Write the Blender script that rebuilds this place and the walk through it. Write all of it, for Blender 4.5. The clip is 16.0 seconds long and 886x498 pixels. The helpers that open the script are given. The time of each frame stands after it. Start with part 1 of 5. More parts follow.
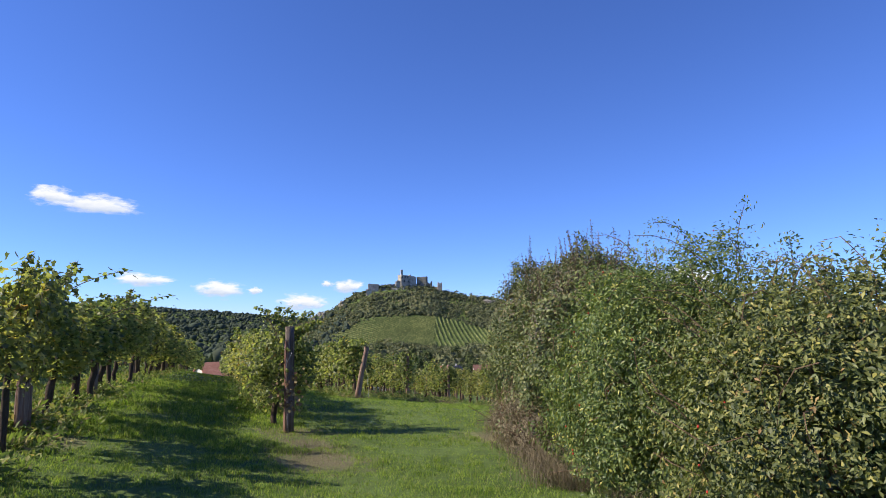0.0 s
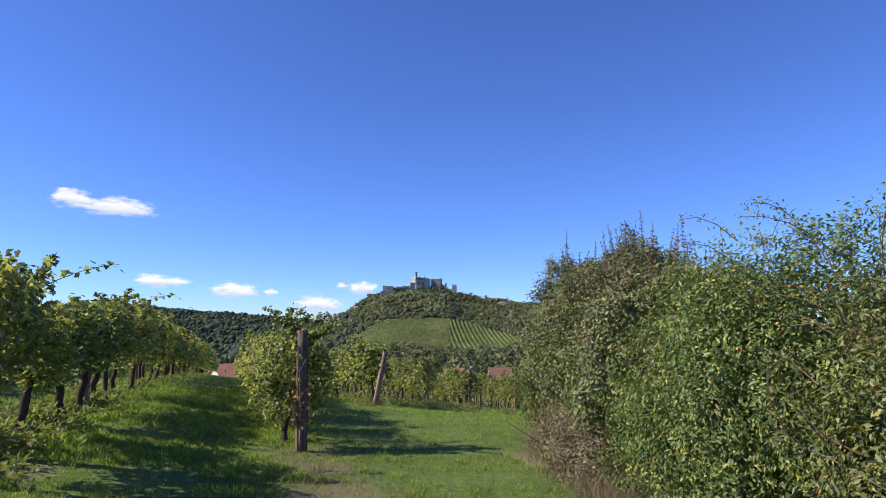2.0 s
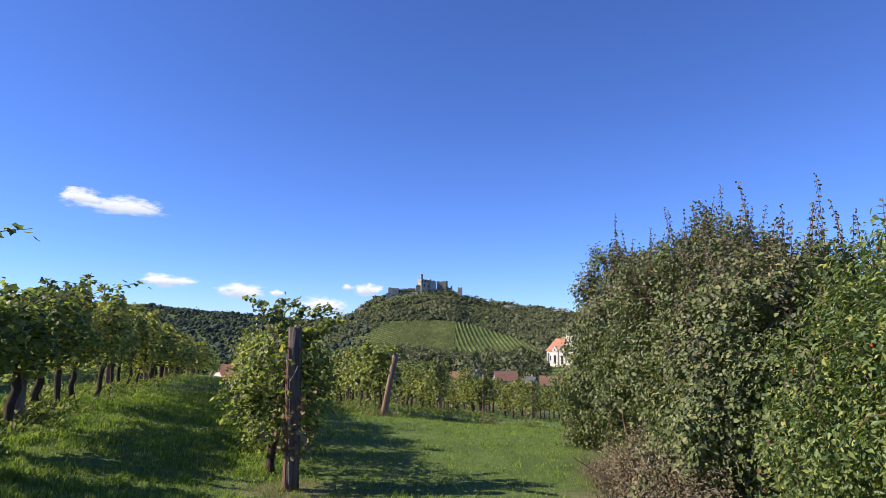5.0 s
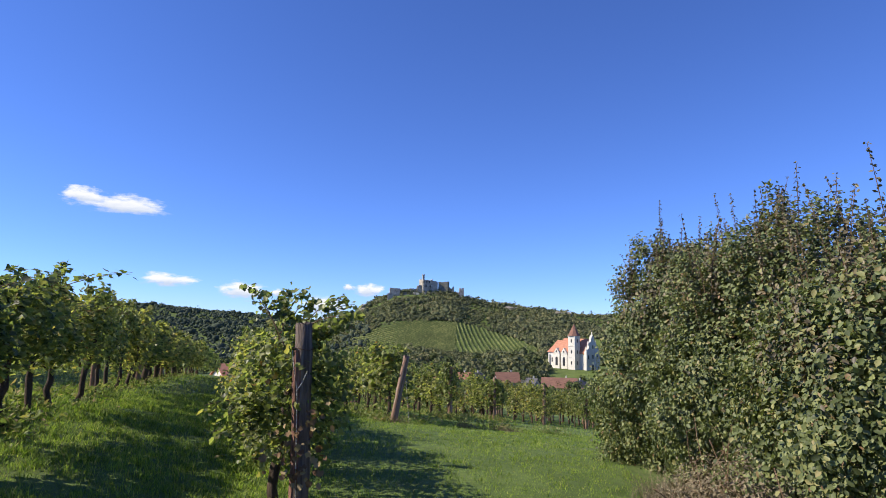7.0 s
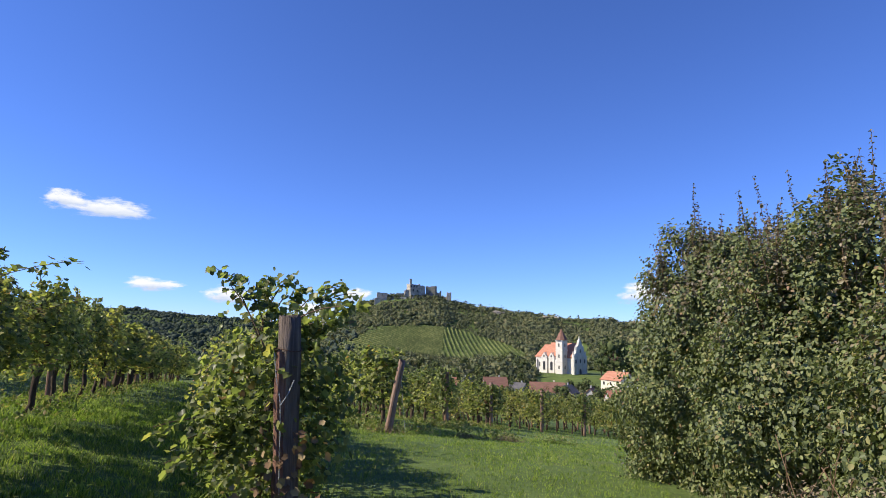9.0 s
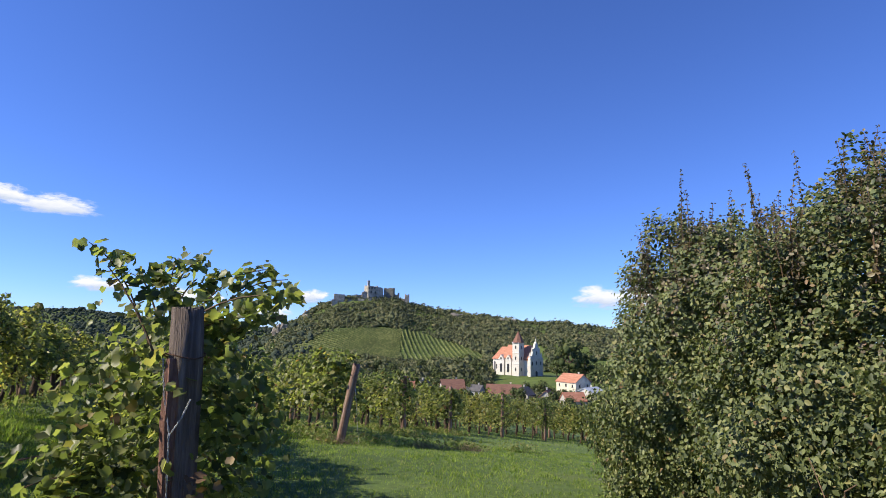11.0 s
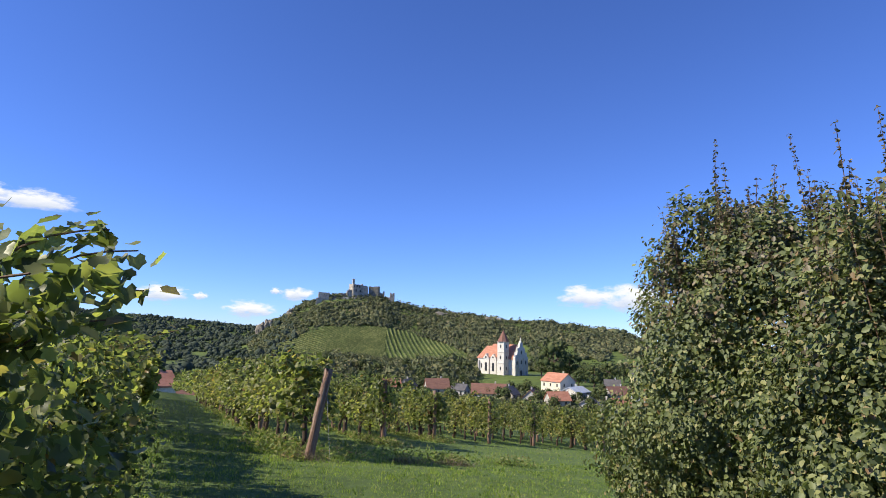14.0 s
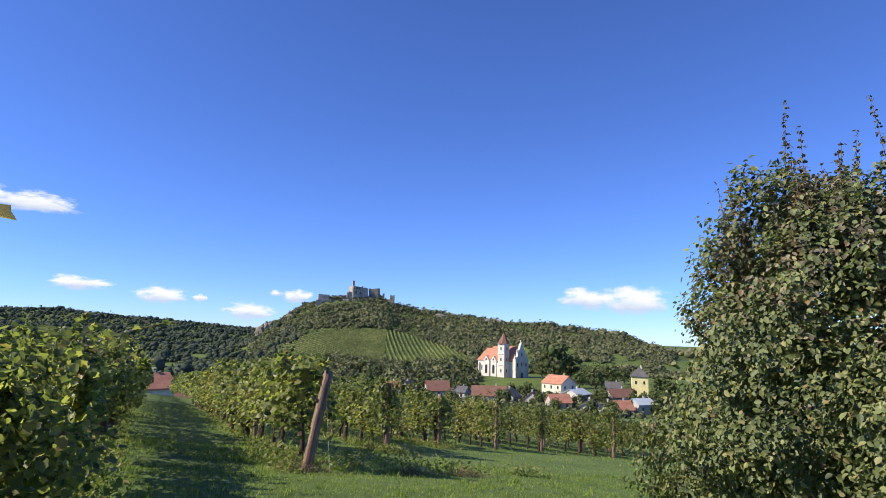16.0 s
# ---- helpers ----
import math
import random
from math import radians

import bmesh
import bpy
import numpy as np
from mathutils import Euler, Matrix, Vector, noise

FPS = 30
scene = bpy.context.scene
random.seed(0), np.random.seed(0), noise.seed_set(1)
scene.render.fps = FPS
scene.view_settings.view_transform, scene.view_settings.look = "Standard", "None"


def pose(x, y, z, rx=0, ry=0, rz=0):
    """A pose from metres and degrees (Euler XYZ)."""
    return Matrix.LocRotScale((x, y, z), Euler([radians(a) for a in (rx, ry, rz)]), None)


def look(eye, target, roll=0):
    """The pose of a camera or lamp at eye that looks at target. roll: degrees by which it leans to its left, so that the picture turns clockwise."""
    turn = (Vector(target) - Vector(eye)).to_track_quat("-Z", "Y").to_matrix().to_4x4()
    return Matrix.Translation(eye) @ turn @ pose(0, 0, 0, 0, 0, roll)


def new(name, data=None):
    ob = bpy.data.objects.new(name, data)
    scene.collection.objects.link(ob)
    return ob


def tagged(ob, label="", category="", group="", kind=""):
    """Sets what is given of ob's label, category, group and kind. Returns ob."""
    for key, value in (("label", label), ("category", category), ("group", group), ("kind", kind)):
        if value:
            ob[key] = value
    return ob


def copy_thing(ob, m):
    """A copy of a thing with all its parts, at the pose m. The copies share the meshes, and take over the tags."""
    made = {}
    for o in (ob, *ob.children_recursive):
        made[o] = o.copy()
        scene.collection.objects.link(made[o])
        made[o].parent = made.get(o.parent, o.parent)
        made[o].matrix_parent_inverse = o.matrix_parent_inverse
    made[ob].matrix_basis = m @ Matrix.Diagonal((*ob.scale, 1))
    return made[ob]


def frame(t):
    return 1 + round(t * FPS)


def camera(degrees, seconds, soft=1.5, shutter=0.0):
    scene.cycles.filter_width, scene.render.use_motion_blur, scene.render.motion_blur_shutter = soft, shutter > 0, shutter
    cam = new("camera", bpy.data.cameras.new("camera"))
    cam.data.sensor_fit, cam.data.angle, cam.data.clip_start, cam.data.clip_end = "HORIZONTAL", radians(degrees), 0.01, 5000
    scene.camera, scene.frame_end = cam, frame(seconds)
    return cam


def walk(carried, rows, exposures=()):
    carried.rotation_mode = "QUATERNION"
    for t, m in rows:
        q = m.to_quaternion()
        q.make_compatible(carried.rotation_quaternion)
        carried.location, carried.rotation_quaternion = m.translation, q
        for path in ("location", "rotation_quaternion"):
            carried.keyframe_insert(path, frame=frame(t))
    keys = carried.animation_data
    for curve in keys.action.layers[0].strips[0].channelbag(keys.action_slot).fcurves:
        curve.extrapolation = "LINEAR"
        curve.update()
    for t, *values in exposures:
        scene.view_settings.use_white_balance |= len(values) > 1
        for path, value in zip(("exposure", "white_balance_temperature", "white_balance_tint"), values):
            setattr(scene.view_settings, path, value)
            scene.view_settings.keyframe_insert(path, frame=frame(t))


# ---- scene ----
# camera and its walk
cam = camera(73.5, 16.0, 0.85)
PATH = [
    (0, (0.085, -1.437, 1.781), (0.226, 0.543, 2.024), -0.1),
    (0.5, (0.054, -1.095, 1.777), (0.184, 0.885, 2.026), -0.1),
    (1, (0.026, -0.736, 1.806), (0.138, 1.245, 2.055), -0.1),
    (1.5, (-0.077, -0.41, 1.801), (0.024, 1.572, 2.05), 0.1),
    (2, (-0.129, -0.114, 1.799), (-0.036, 1.868, 2.049), 0.1),
    (2.5, (-0.14, 0.226, 1.808), (-0.062, 2.209, 2.057), 0.1),
    (3, (-0.238, 0.629, 1.794), (-0.163, 2.612, 2.046), 0.1),
    (3.5, (-0.275, 1.025, 1.777), (-0.202, 3.007, 2.032), 0.1),
    (6, (-0.567, 2.682, 1.691), (-0.495, 4.663, 1.956), 1.2),
    (6.5, (-0.667, 2.992, 1.674), (-0.605, 4.973, 1.943), 1.0),
    (7, (-0.714, 3.3, 1.692), (-0.646, 5.282, 1.953), 1.2),
    (7.5, (-0.826, 3.581, 1.665), (-0.755, 5.562, 1.93), 1.1),
    (8, (-0.937, 3.918, 1.671), (-0.851, 5.899, 1.932), 1.1),
    (8.5, (-0.96, 4.264, 1.645), (-0.862, 6.243, 1.914), 1.0),
    (10.8, (-0.901, 5.524, 1.577), (-0.672, 7.49, 1.865), 1.3),
    (11, (-0.909, 5.654, 1.6), (-0.66, 7.618, 1.887), 1.2),
    (11.5, (-0.903, 5.957, 1.607), (-0.64, 7.919, 1.894), 1.4),
    (12, (-0.84, 6.201, 1.646), (-0.569, 8.162, 1.929), 1.2),
    (12.5, (-0.812, 6.399, 1.614), (-0.527, 8.358, 1.9), 1.1),
    (13, (-0.738, 6.615, 1.625), (-0.446, 8.574, 1.909), 1.5),
    (13.5, (-0.706, 6.905, 1.658), (-0.412, 8.863, 1.943), 1.3),
    (14, (-0.69, 7.134, 1.657), (-0.393, 9.091, 1.941), 1.4),
    (14.5, (-0.716, 7.407, 1.662), (-0.425, 9.365, 1.947), 1.4),
    (15, (-0.68, 7.678, 1.634), (-0.386, 9.635, 1.925), 1.3),
    (15.5, (-0.669, 7.932, 1.627), (-0.376, 9.89, 1.912), 1.3),
    (16, (-0.723, 8.204, 1.599), (-0.426, 10.161, 1.89), 1.4),
]
walk(cam, [(t, look(eye, target, roll)) for t, eye, target, roll in PATH])

# world, sun
SUN_EL, SUN_AZ = radians(38), radians(264)
world = bpy.data.worlds.new("world")
scene.world = world
world.use_nodes = True
wn = world.node_tree
sky = wn.nodes.new("ShaderNodeTexSky")
sky.sky_type, sky.sun_disc = "NISHITA", False
sky.sun_elevation, sky.sun_rotation = SUN_EL, SUN_AZ
sky.air_density, sky.dust_density, sky.ozone_density, sky.altitude = 1.05, 0.0, 5.0, 2500
wn.nodes["Background"].inputs["Strength"].default_value = 0.088
deep = wn.nodes.new("ShaderNodeMix")
deep.data_type, deep.blend_type = "RGBA", "MULTIPLY"
deep.inputs[0].default_value, deep.inputs[7].default_value = 1.0, (0.785, 0.965, 1.53, 1)
wn.links.new(sky.outputs["Color"], deep.inputs[6])
wn.links.new(deep.outputs[2], wn.nodes["Background"].inputs["Color"])
sun_data = bpy.data.lights.new("sun", "SUN")
sun_data.energy, sun_data.angle, sun_data.color = 5.0, radians(0.5), (1.0, 0.91, 0.74)
sun = new("sun", sun_data)
to_sun = Vector((math.sin(SUN_AZ) * math.cos(SUN_EL), math.cos(SUN_AZ) * math.cos(SUN_EL), math.sin(SUN_EL)))
sun.matrix_world = look((0, 0, 60), Vector((0, 0, 60)) - to_sun)
scene.view_settings.exposure = 0.6


# ---- materials ----
def material(name, rough=0.8):
    m = bpy.data.materials.new(name)
    m.use_nodes = True
    b = m.node_tree.nodes["Principled BSDF"]
    b.inputs["Roughness"].default_value = rough
    b.inputs["Specular IOR Level"].default_value = 0.3
    return m, m.node_tree, b


def ramp(nt, source, stops):
    r = nt.nodes.new("ShaderNodeValToRGB")
    els = r.color_ramp.elements
    while len(els) < len(stops):
        els.new(0.5)
    for e, (p, c) in zip(els, stops):
        e.position, e.color = p, (*c, 1)
    nt.links.new(source, r.inputs[0])
    return r.outputs[0]


def noise_tex(nt, scale, detail=4, rough=0.6, stretch=None, space="Object"):
    n = nt.nodes.new("ShaderNodeTexNoise")
    n.inputs["Scale"].default_value, n.inputs["Detail"].default_value, n.inputs["Roughness"].default_value = scale, detail, rough
    co = nt.nodes.new("ShaderNodeTexCoord")
    if stretch:
        mp = nt.nodes.new("ShaderNodeMapping")
        mp.inputs["Scale"].default_value = stretch
        nt.links.new(co.outputs[space], mp.inputs[0])
        nt.links.new(mp.outputs[0], n.inputs["Vector"])
    else:
        nt.links.new(co.outputs[space], n.inputs["Vector"])
    return n.outputs["Fac"]


def mixed(nt, fac, a, b, kind="MIX"):
    m = nt.nodes.new("ShaderNodeMix")
    m.data_type, m.blend_type = "RGBA", kind
    for slot, v in ((0, fac), (6, a), (7, b)):
        if isinstance(v, (int, float)):
            m.inputs[slot].default_value = v
        elif isinstance(v, tuple):
            m.inputs[slot].default_value = (*v, 1)
        else:
            nt.links.new(v, m.inputs[slot])
    return m.outputs[2]


def bump(nt, bsdf, height, strength=0.4, dist=0.02):
    b = nt.nodes.new("ShaderNodeBump")
    b.inputs["Strength"].default_value, b.inputs["Distance"].default_value = strength, dist
    nt.links.new(height, b.inputs["Height"])
    nt.links.new(b.outputs[0], bsdf.inputs["Normal"])


def noisy(name, stops, scale=6, rough=0.85, fine=40, bump_strength=0.5, bump_dist=0.02, stretch=None):
    """Colour by coarse noise, darkened by fine grain, with relief from both."""
    m, nt, b = material(name, rough)
    coarse = noise_tex(nt, scale, 5, 0.65, stretch)
    grain = noise_tex(nt, fine, 4, 0.7, stretch)
    col = ramp(nt, coarse, stops)
    nt.links.new(mixed(nt, 0.6, col, ramp(nt, grain, [(0.3, (0.55, 0.55, 0.55)), (0.7, (1.3, 1.3, 1.3))]), "MULTIPLY"), b.inputs["Base Color"])
    bump(nt, b, grain, bump_strength, bump_dist)
    return m


def leafy(name, stops, rough=0.5, through_light=0.4, patch=1.5, objects=False, gloss=0.32, vary=False, depth=0.0):
    """Leaves: a colour for each leaf, patches of tone, and light coming through."""
    m, nt, b = material(name, rough)
    b.inputs["Specular IOR Level"].default_value = gloss
    if objects:
        rnd = nt.nodes.new("ShaderNodeObjectInfo").outputs["Random"]
    else:
        rnd = nt.nodes.new("ShaderNodeNewGeometry").outputs["Random Per Island"]
    col = ramp(nt, rnd, stops)
    tone = ramp(nt, noise_tex(nt, patch, 3), [(0.3, (0.72 - depth * 0.4, 0.75 - depth * 0.35, 0.7 - depth * 0.3)), (0.7, (1.2 + depth, 1.15 + depth * 0.8, 1.1 + depth * 0.3))])
    col = mixed(nt, 0.8, col, tone, "MULTIPLY")
    if vary:
        each = nt.nodes.new("ShaderNodeObjectInfo").outputs["Random"]
        col = mixed(nt, 1.0, col, ramp(nt, each, [(0.0, (0.82, 0.84, 0.8)), (0.6, (1.06, 1.02, 1.0)), (1.0, (1.4, 1.18, 1.05))]), "MULTIPLY")
    nt.links.new(col, b.inputs["Base Color"])
    tr = nt.nodes.new("ShaderNodeBsdfTranslucent")
    nt.links.new(mixed(nt, 1.0, col, (1.25, 1.4, 0.7), "MULTIPLY"), tr.inputs["Color"])
    mx = nt.nodes.new("ShaderNodeMixShader")
    mx.inputs[0].default_value = through_light
    nt.links.new(b.outputs[0], mx.inputs[1])
    nt.links.new(tr.outputs[0], mx.inputs[2])
    nt.links.new(mx.outputs[0], nt.nodes["Material Output"].inputs["Surface"])
    return m


VINE = [(0.0, (0.066, 0.084, 0.042)), (0.4, (0.178, 0.21, 0.086)), (0.75, (0.275, 0.3, 0.122)), (0.93, (0.32, 0.325, 0.135)), (0.985, (0.38, 0.3, 0.12)), (1.0, (0.22, 0.12, 0.06))]
M_VINE = leafy("vine_leaf", VINE, 0.45, 0.58, gloss=0.42, vary=True, depth=0.15)
M_VINE_ONE = leafy("vine_leaf_single", VINE, 0.42, 0.56, objects=True, gloss=0.45, patch=5.0, depth=0.15)
HEDGE = [(0.0, (0.052, 0.068, 0.034)), (0.45, (0.132, 0.16, 0.07)), (0.8, (0.208, 0.238, 0.1)), (0.95, (0.27, 0.255, 0.115)), (1.0, (0.22, 0.135, 0.085))]
M_HEDGE = leafy("shrub_leaf", HEDGE, 0.52, 0.28, gloss=0.3, depth=0.12)
M_HEDGE_ONE = leafy("shrub_leaf_single", HEDGE, 0.52, 0.28, objects=True, gloss=0.3)
M_TIPS = leafy("purplish_shoot_leaf", [(0.0, (0.06, 0.05, 0.034)), (0.5, (0.135, 0.112, 0.07)), (0.85, (0.19, 0.16, 0.09)), (1.0, (0.25, 0.2, 0.13))], 0.5, 0.24, gloss=0.45)
ROSE = [(0.0, (0.052, 0.08, 0.03)), (0.5, (0.125, 0.175, 0.058)), (0.85, (0.215, 0.262, 0.082)), (1.0, (0.4, 0.37, 0.1))]
M_ROSE = leafy("rose_leaf", ROSE, 0.4, 0.32)
M_ROSE_ONE = leafy("rose_leaf_single", ROSE, 0.4, 0.32, objects=True)
M_BRAMBLE = leafy("bramble_leaf", [(0.0, (0.042, 0.056, 0.022)), (0.5, (0.11, 0.132, 0.046)), (0.8, (0.19, 0.2, 0.066)), (0.94, (0.32, 0.3, 0.09)), (1.0, (0.28, 0.17, 0.08))], 0.5, 0.3, gloss=0.35, depth=0.12)
M_GRASS = leafy("grass_blade", [(0.0, (0.075, 0.135, 0.03)), (0.5, (0.205, 0.285, 0.058)), (0.9, (0.29, 0.36, 0.085)), (1.0, (0.36, 0.33, 0.16))], 0.65, 0.45, 2.2, gloss=0.2, depth=0.3)
M_WEED = leafy("weed", [(0.0, (0.1, 0.14, 0.04)), (0.55, (0.2, 0.25, 0.075)), (0.85, (0.3, 0.28, 0.12)), (1.0, (0.36, 0.27, 0.15))], 0.6, 0.4, 0.8)
M_DRY = leafy("dry_stalk", [(0.0, (0.11, 0.085, 0.06)), (0.6, (0.2, 0.16, 0.11)), (1.0, (0.3, 0.25, 0.17))], 0.8, 0.15)
M_DRY_ONE = leafy("dry_vine_leaf", [(0.0, (0.1, 0.052, 0.03)), (0.5, (0.2, 0.125, 0.07)), (1.0, (0.33, 0.25, 0.14))], 0.8, 0.2, objects=True)
# leaf greens lifted and blued: haze of distance put into the colour
M_WOODS_HAZED = leafy("woodland_hazed", [(0.0, (0.085, 0.1, 0.062)), (0.45, (0.125, 0.14, 0.08)), (0.8, (0.16, 0.168, 0.092)), (1.0, (0.2, 0.182, 0.104))], 0.9, 0.15, 0.03, gloss=0.08, depth=0.2)
M_TREE = leafy("tree_leaf", [(0.0, (0.04, 0.058, 0.026)), (0.5, (0.07, 0.092, 0.038)), (1.0, (0.115, 0.13, 0.056))], 0.8, 0.15, 0.4, gloss=0.1, depth=0.15)
M_VINE_HILL = leafy("hill_vines", [(0.0, (0.1, 0.125, 0.055)), (0.6, (0.145, 0.172, 0.074)), (1.0, (0.19, 0.21, 0.095))], 0.9, 0.2, 0.02, gloss=0.1, depth=0.3)
# blue-grey aerial haze is painted into these narrow, muted greens
M_WOODS_FAR_HAZED = leafy("hazed_far_forest", [(0.0, (0.058, 0.076, 0.056)), (0.5, (0.07, 0.09, 0.066)), (1.0, (0.088, 0.105, 0.074))], 0.9, 0.15, 0.01, gloss=0.08)
M_BARK = noisy("vine_bark", [(0.3, (0.045, 0.03, 0.022)), (0.7, (0.13, 0.09, 0.066))], 8, 0.9, 60, 0.9, 0.02, (4, 4, 0.7))
M_POST = noisy("weathered_post", [(0.28, (0.08, 0.052, 0.042)), (0.45, (0.22, 0.13, 0.095)), (0.58, (0.27, 0.195, 0.155)), (0.75, (0.38, 0.31, 0.26))], 6, 0.9, 30, 1.0, 0.02, (4, 4, 0.22))
M_POST_GREY = noisy("grey_weathered_wood", [(0.28, (0.06, 0.045, 0.038)), (0.45, (0.14, 0.108, 0.09)), (0.58, (0.21, 0.165, 0.14)), (0.75, (0.33, 0.27, 0.235))], 6, 0.9, 34, 1.0, 0.02, (4, 4, 0.2))
M_POST_RED = noisy("reddish_bare_wood", [(0.28, (0.09, 0.045, 0.035)), (0.5, (0.26, 0.135, 0.1)), (0.75, (0.4, 0.26, 0.2))], 7, 0.9, 40, 1.0, 0.02, (5, 5, 0.2))
M_TWIG = noisy("twig", [(0.3, (0.1, 0.06, 0.035)), (0.7, (0.2, 0.13, 0.08))], 20, 0.85, 90)
M_WIRE = noisy("galvanised_wire", [(0.3, (0.3, 0.3, 0.3)), (0.7, (0.5, 0.5, 0.5))], 30, 0.45)
M_RUST = noisy("rusty_wire", [(0.3, (0.06, 0.03, 0.02)), (0.7, (0.16, 0.08, 0.05))], 30, 0.8)
M_HIP = noisy("rose_hip", [(0.3, (0.35, 0.02, 0.012)), (0.7, (0.5, 0.045, 0.02))], 20, 0.35)
M_STONE = noisy("castle_stone", [(0.3, (0.16, 0.145, 0.12)), (0.47, (0.36, 0.325, 0.27)), (0.6, (0.47, 0.43, 0.36)), (0.75, (0.55, 0.5, 0.43))], 0.22, 0.95, 1.5, 0.8, 0.3)
# darker stone for the east block and curtain wall
M_STONE_DARK = noisy("dark_castle_stone", [(0.3, (0.12, 0.12, 0.095)), (0.55, (0.22, 0.205, 0.17)), (0.75, (0.32, 0.29, 0.25))], 0.2, 0.95, 1.5, 0.8, 0.3)
M_ROCK = noisy("limestone", [(0.3, (0.16, 0.14, 0.11)), (0.7, (0.36, 0.32, 0.26))], 0.12, 0.95, 0.8, 0.9, 0.5)
M_WHITE = noisy("white_plaster", [(0.3, (0.54, 0.5, 0.44)), (0.7, (0.65, 0.62, 0.56))], 0.3, 0.9, 3, 0.2)
M_CREAM = noisy("cream_plaster", [(0.3, (0.62, 0.56, 0.42)), (0.7, (0.72, 0.66, 0.52))], 0.3, 0.9, 3, 0.2)
M_YELLOW = noisy("yellow_plaster", [(0.3, (0.7, 0.6, 0.28)), (0.7, (0.78, 0.68, 0.36))], 0.3, 0.9, 3, 0.2)
M_GREY = noisy("grey_plaster", [(0.3, (0.36, 0.34, 0.31)), (0.7, (0.48, 0.46, 0.42))], 0.3, 0.9, 3, 0.2)
M_TILE = noisy("orange_roof_tiles", [(0.25, (0.3, 0.125, 0.08)), (0.5, (0.42, 0.19, 0.12)), (0.75, (0.52, 0.26, 0.17))], 0.35, 0.85, 5, 0.6, 0.05, (1, 1, 4))
M_TILE_OLD = noisy("old_roof_tiles", [(0.25, (0.15, 0.08, 0.06)), (0.75, (0.27, 0.14, 0.1))], 0.5, 0.9, 5, 0.6, 0.05, (1, 1, 4))
M_SLATE = noisy("grey_roof", [(0.25, (0.07, 0.07, 0.075)), (0.75, (0.14, 0.13, 0.13))], 0.5, 0.8, 5, 0.5, 0.05)
M_METAL = noisy("pale_metal_roof", [(0.25, (0.38, 0.42, 0.47)), (0.75, (0.5, 0.54, 0.58))], 0.5, 0.5, 4)
M_DARK = noisy("window_dark", [(0.3, (0.02, 0.022, 0.026)), (0.7, (0.05, 0.05, 0.055))], 0.5, 0.3, 4)

M_GROUND, nt, b = material("ground", 0.95)
co = nt.nodes.new("ShaderNodeTexCoord")
g1 = ramp(nt, noise_tex(nt, 0.35, 6, 0.7), [(0.3, (0.075, 0.115, 0.026)), (0.55, (0.125, 0.18, 0.04)), (0.75, (0.17, 0.185, 0.06))])
g2 = ramp(nt, noise_tex(nt, 9, 6, 0.8), [(0.3, (0.35, 0.38, 0.35)), (0.7, (1.25, 1.25, 1.2))])
far_fields = ramp(nt, noise_tex(nt, 0.008, 2), [(0.35, (0.055, 0.085, 0.02)), (0.5, (0.1, 0.14, 0.03)), (0.62, (0.075, 0.11, 0.025))])
length = nt.nodes.new("ShaderNodeVectorMath")
length.operation = "LENGTH"
nt.links.new(co.outputs["Object"], length.inputs[0])
mr = nt.nodes.new("ShaderNodeMapRange")
mr.inputs["From Min"].default_value, mr.inputs["From Max"].default_value = 60, 150
nt.links.new(length.outputs["Value"], mr.inputs[0])
near_col = mixed(nt, 0.8, g1, g2, "MULTIPLY")
far_col = mixed(nt, 0.85, far_fields, ramp(nt, noise_tex(nt, 0.12, 6, 0.75), [(0.3, (0.5, 0.52, 0.5)), (0.7, (1.4, 1.35, 1.2))]), "MULTIPLY")
soil = ramp(nt, noise_tex(nt, 20, 5, 0.75), [(0.3, (0.12, 0.085, 0.05)), (0.7, (0.34, 0.27, 0.17))])
for sx, sy, sr in ((-0.92, 6.35, 0.6), (-1.3, 7.4, 0.5), (1.7, 8.5, 0.6), (-4.3, 5.9, 0.7), (-1.7, 8.6, 0.5)):
    gap_ = nt.nodes.new("ShaderNodeVectorMath")
    gap_.operation = "DISTANCE"
    flat_ = nt.nodes.new("ShaderNodeVectorMath")
    flat_.operation = "MULTIPLY"
    flat_.inputs[1].default_value = (1, 1, 0)
    nt.links.new(co.outputs["Object"], flat_.inputs[0])
    nt.links.new(flat_.outputs[0], gap_.inputs[0])
    gap_.inputs[1].default_value = (sx, sy, 0)
    edge = nt.nodes.new("ShaderNodeMath")
    edge.operation = "MULTIPLY_ADD"
    edge.inputs[1].default_value = 1.6
    nt.links.new(noise_tex(nt, 3, 5, 0.7), edge.inputs[0])
    nt.links.new(gap_.outputs["Value"], edge.inputs[2])
    cover = nt.nodes.new("ShaderNodeMapRange")
    for slot, val in (("From Min", sr + 0.5), ("From Max", sr + 1.0), ("To Min", 0.65), ("To Max", 0.0)):
        cover.inputs[slot].default_value = val
    nt.links.new(edge.outputs[0], cover.inputs[0])
    near_col = mixed(nt, cover.outputs[0], near_col, soil)
nt.links.new(mixed(nt, mr.outputs[0], near_col, far_col), b.inputs["Base Color"])
bump(nt, b, noise_tex(nt, 25, 5, 0.8), 0.8, 0.03)


# ---- helpers for meshes ----
def finish(name, me, mat, parent=None, label="", smooth=False):
    if mat:
        me.materials.append(mat)
    if smooth:
        me.polygons.foreach_set("use_smooth", [True] * len(me.polygons))
    ob = new(name, me)
    if parent:
        ob.parent = parent
    if label:
        ob["label"] = label
    return ob


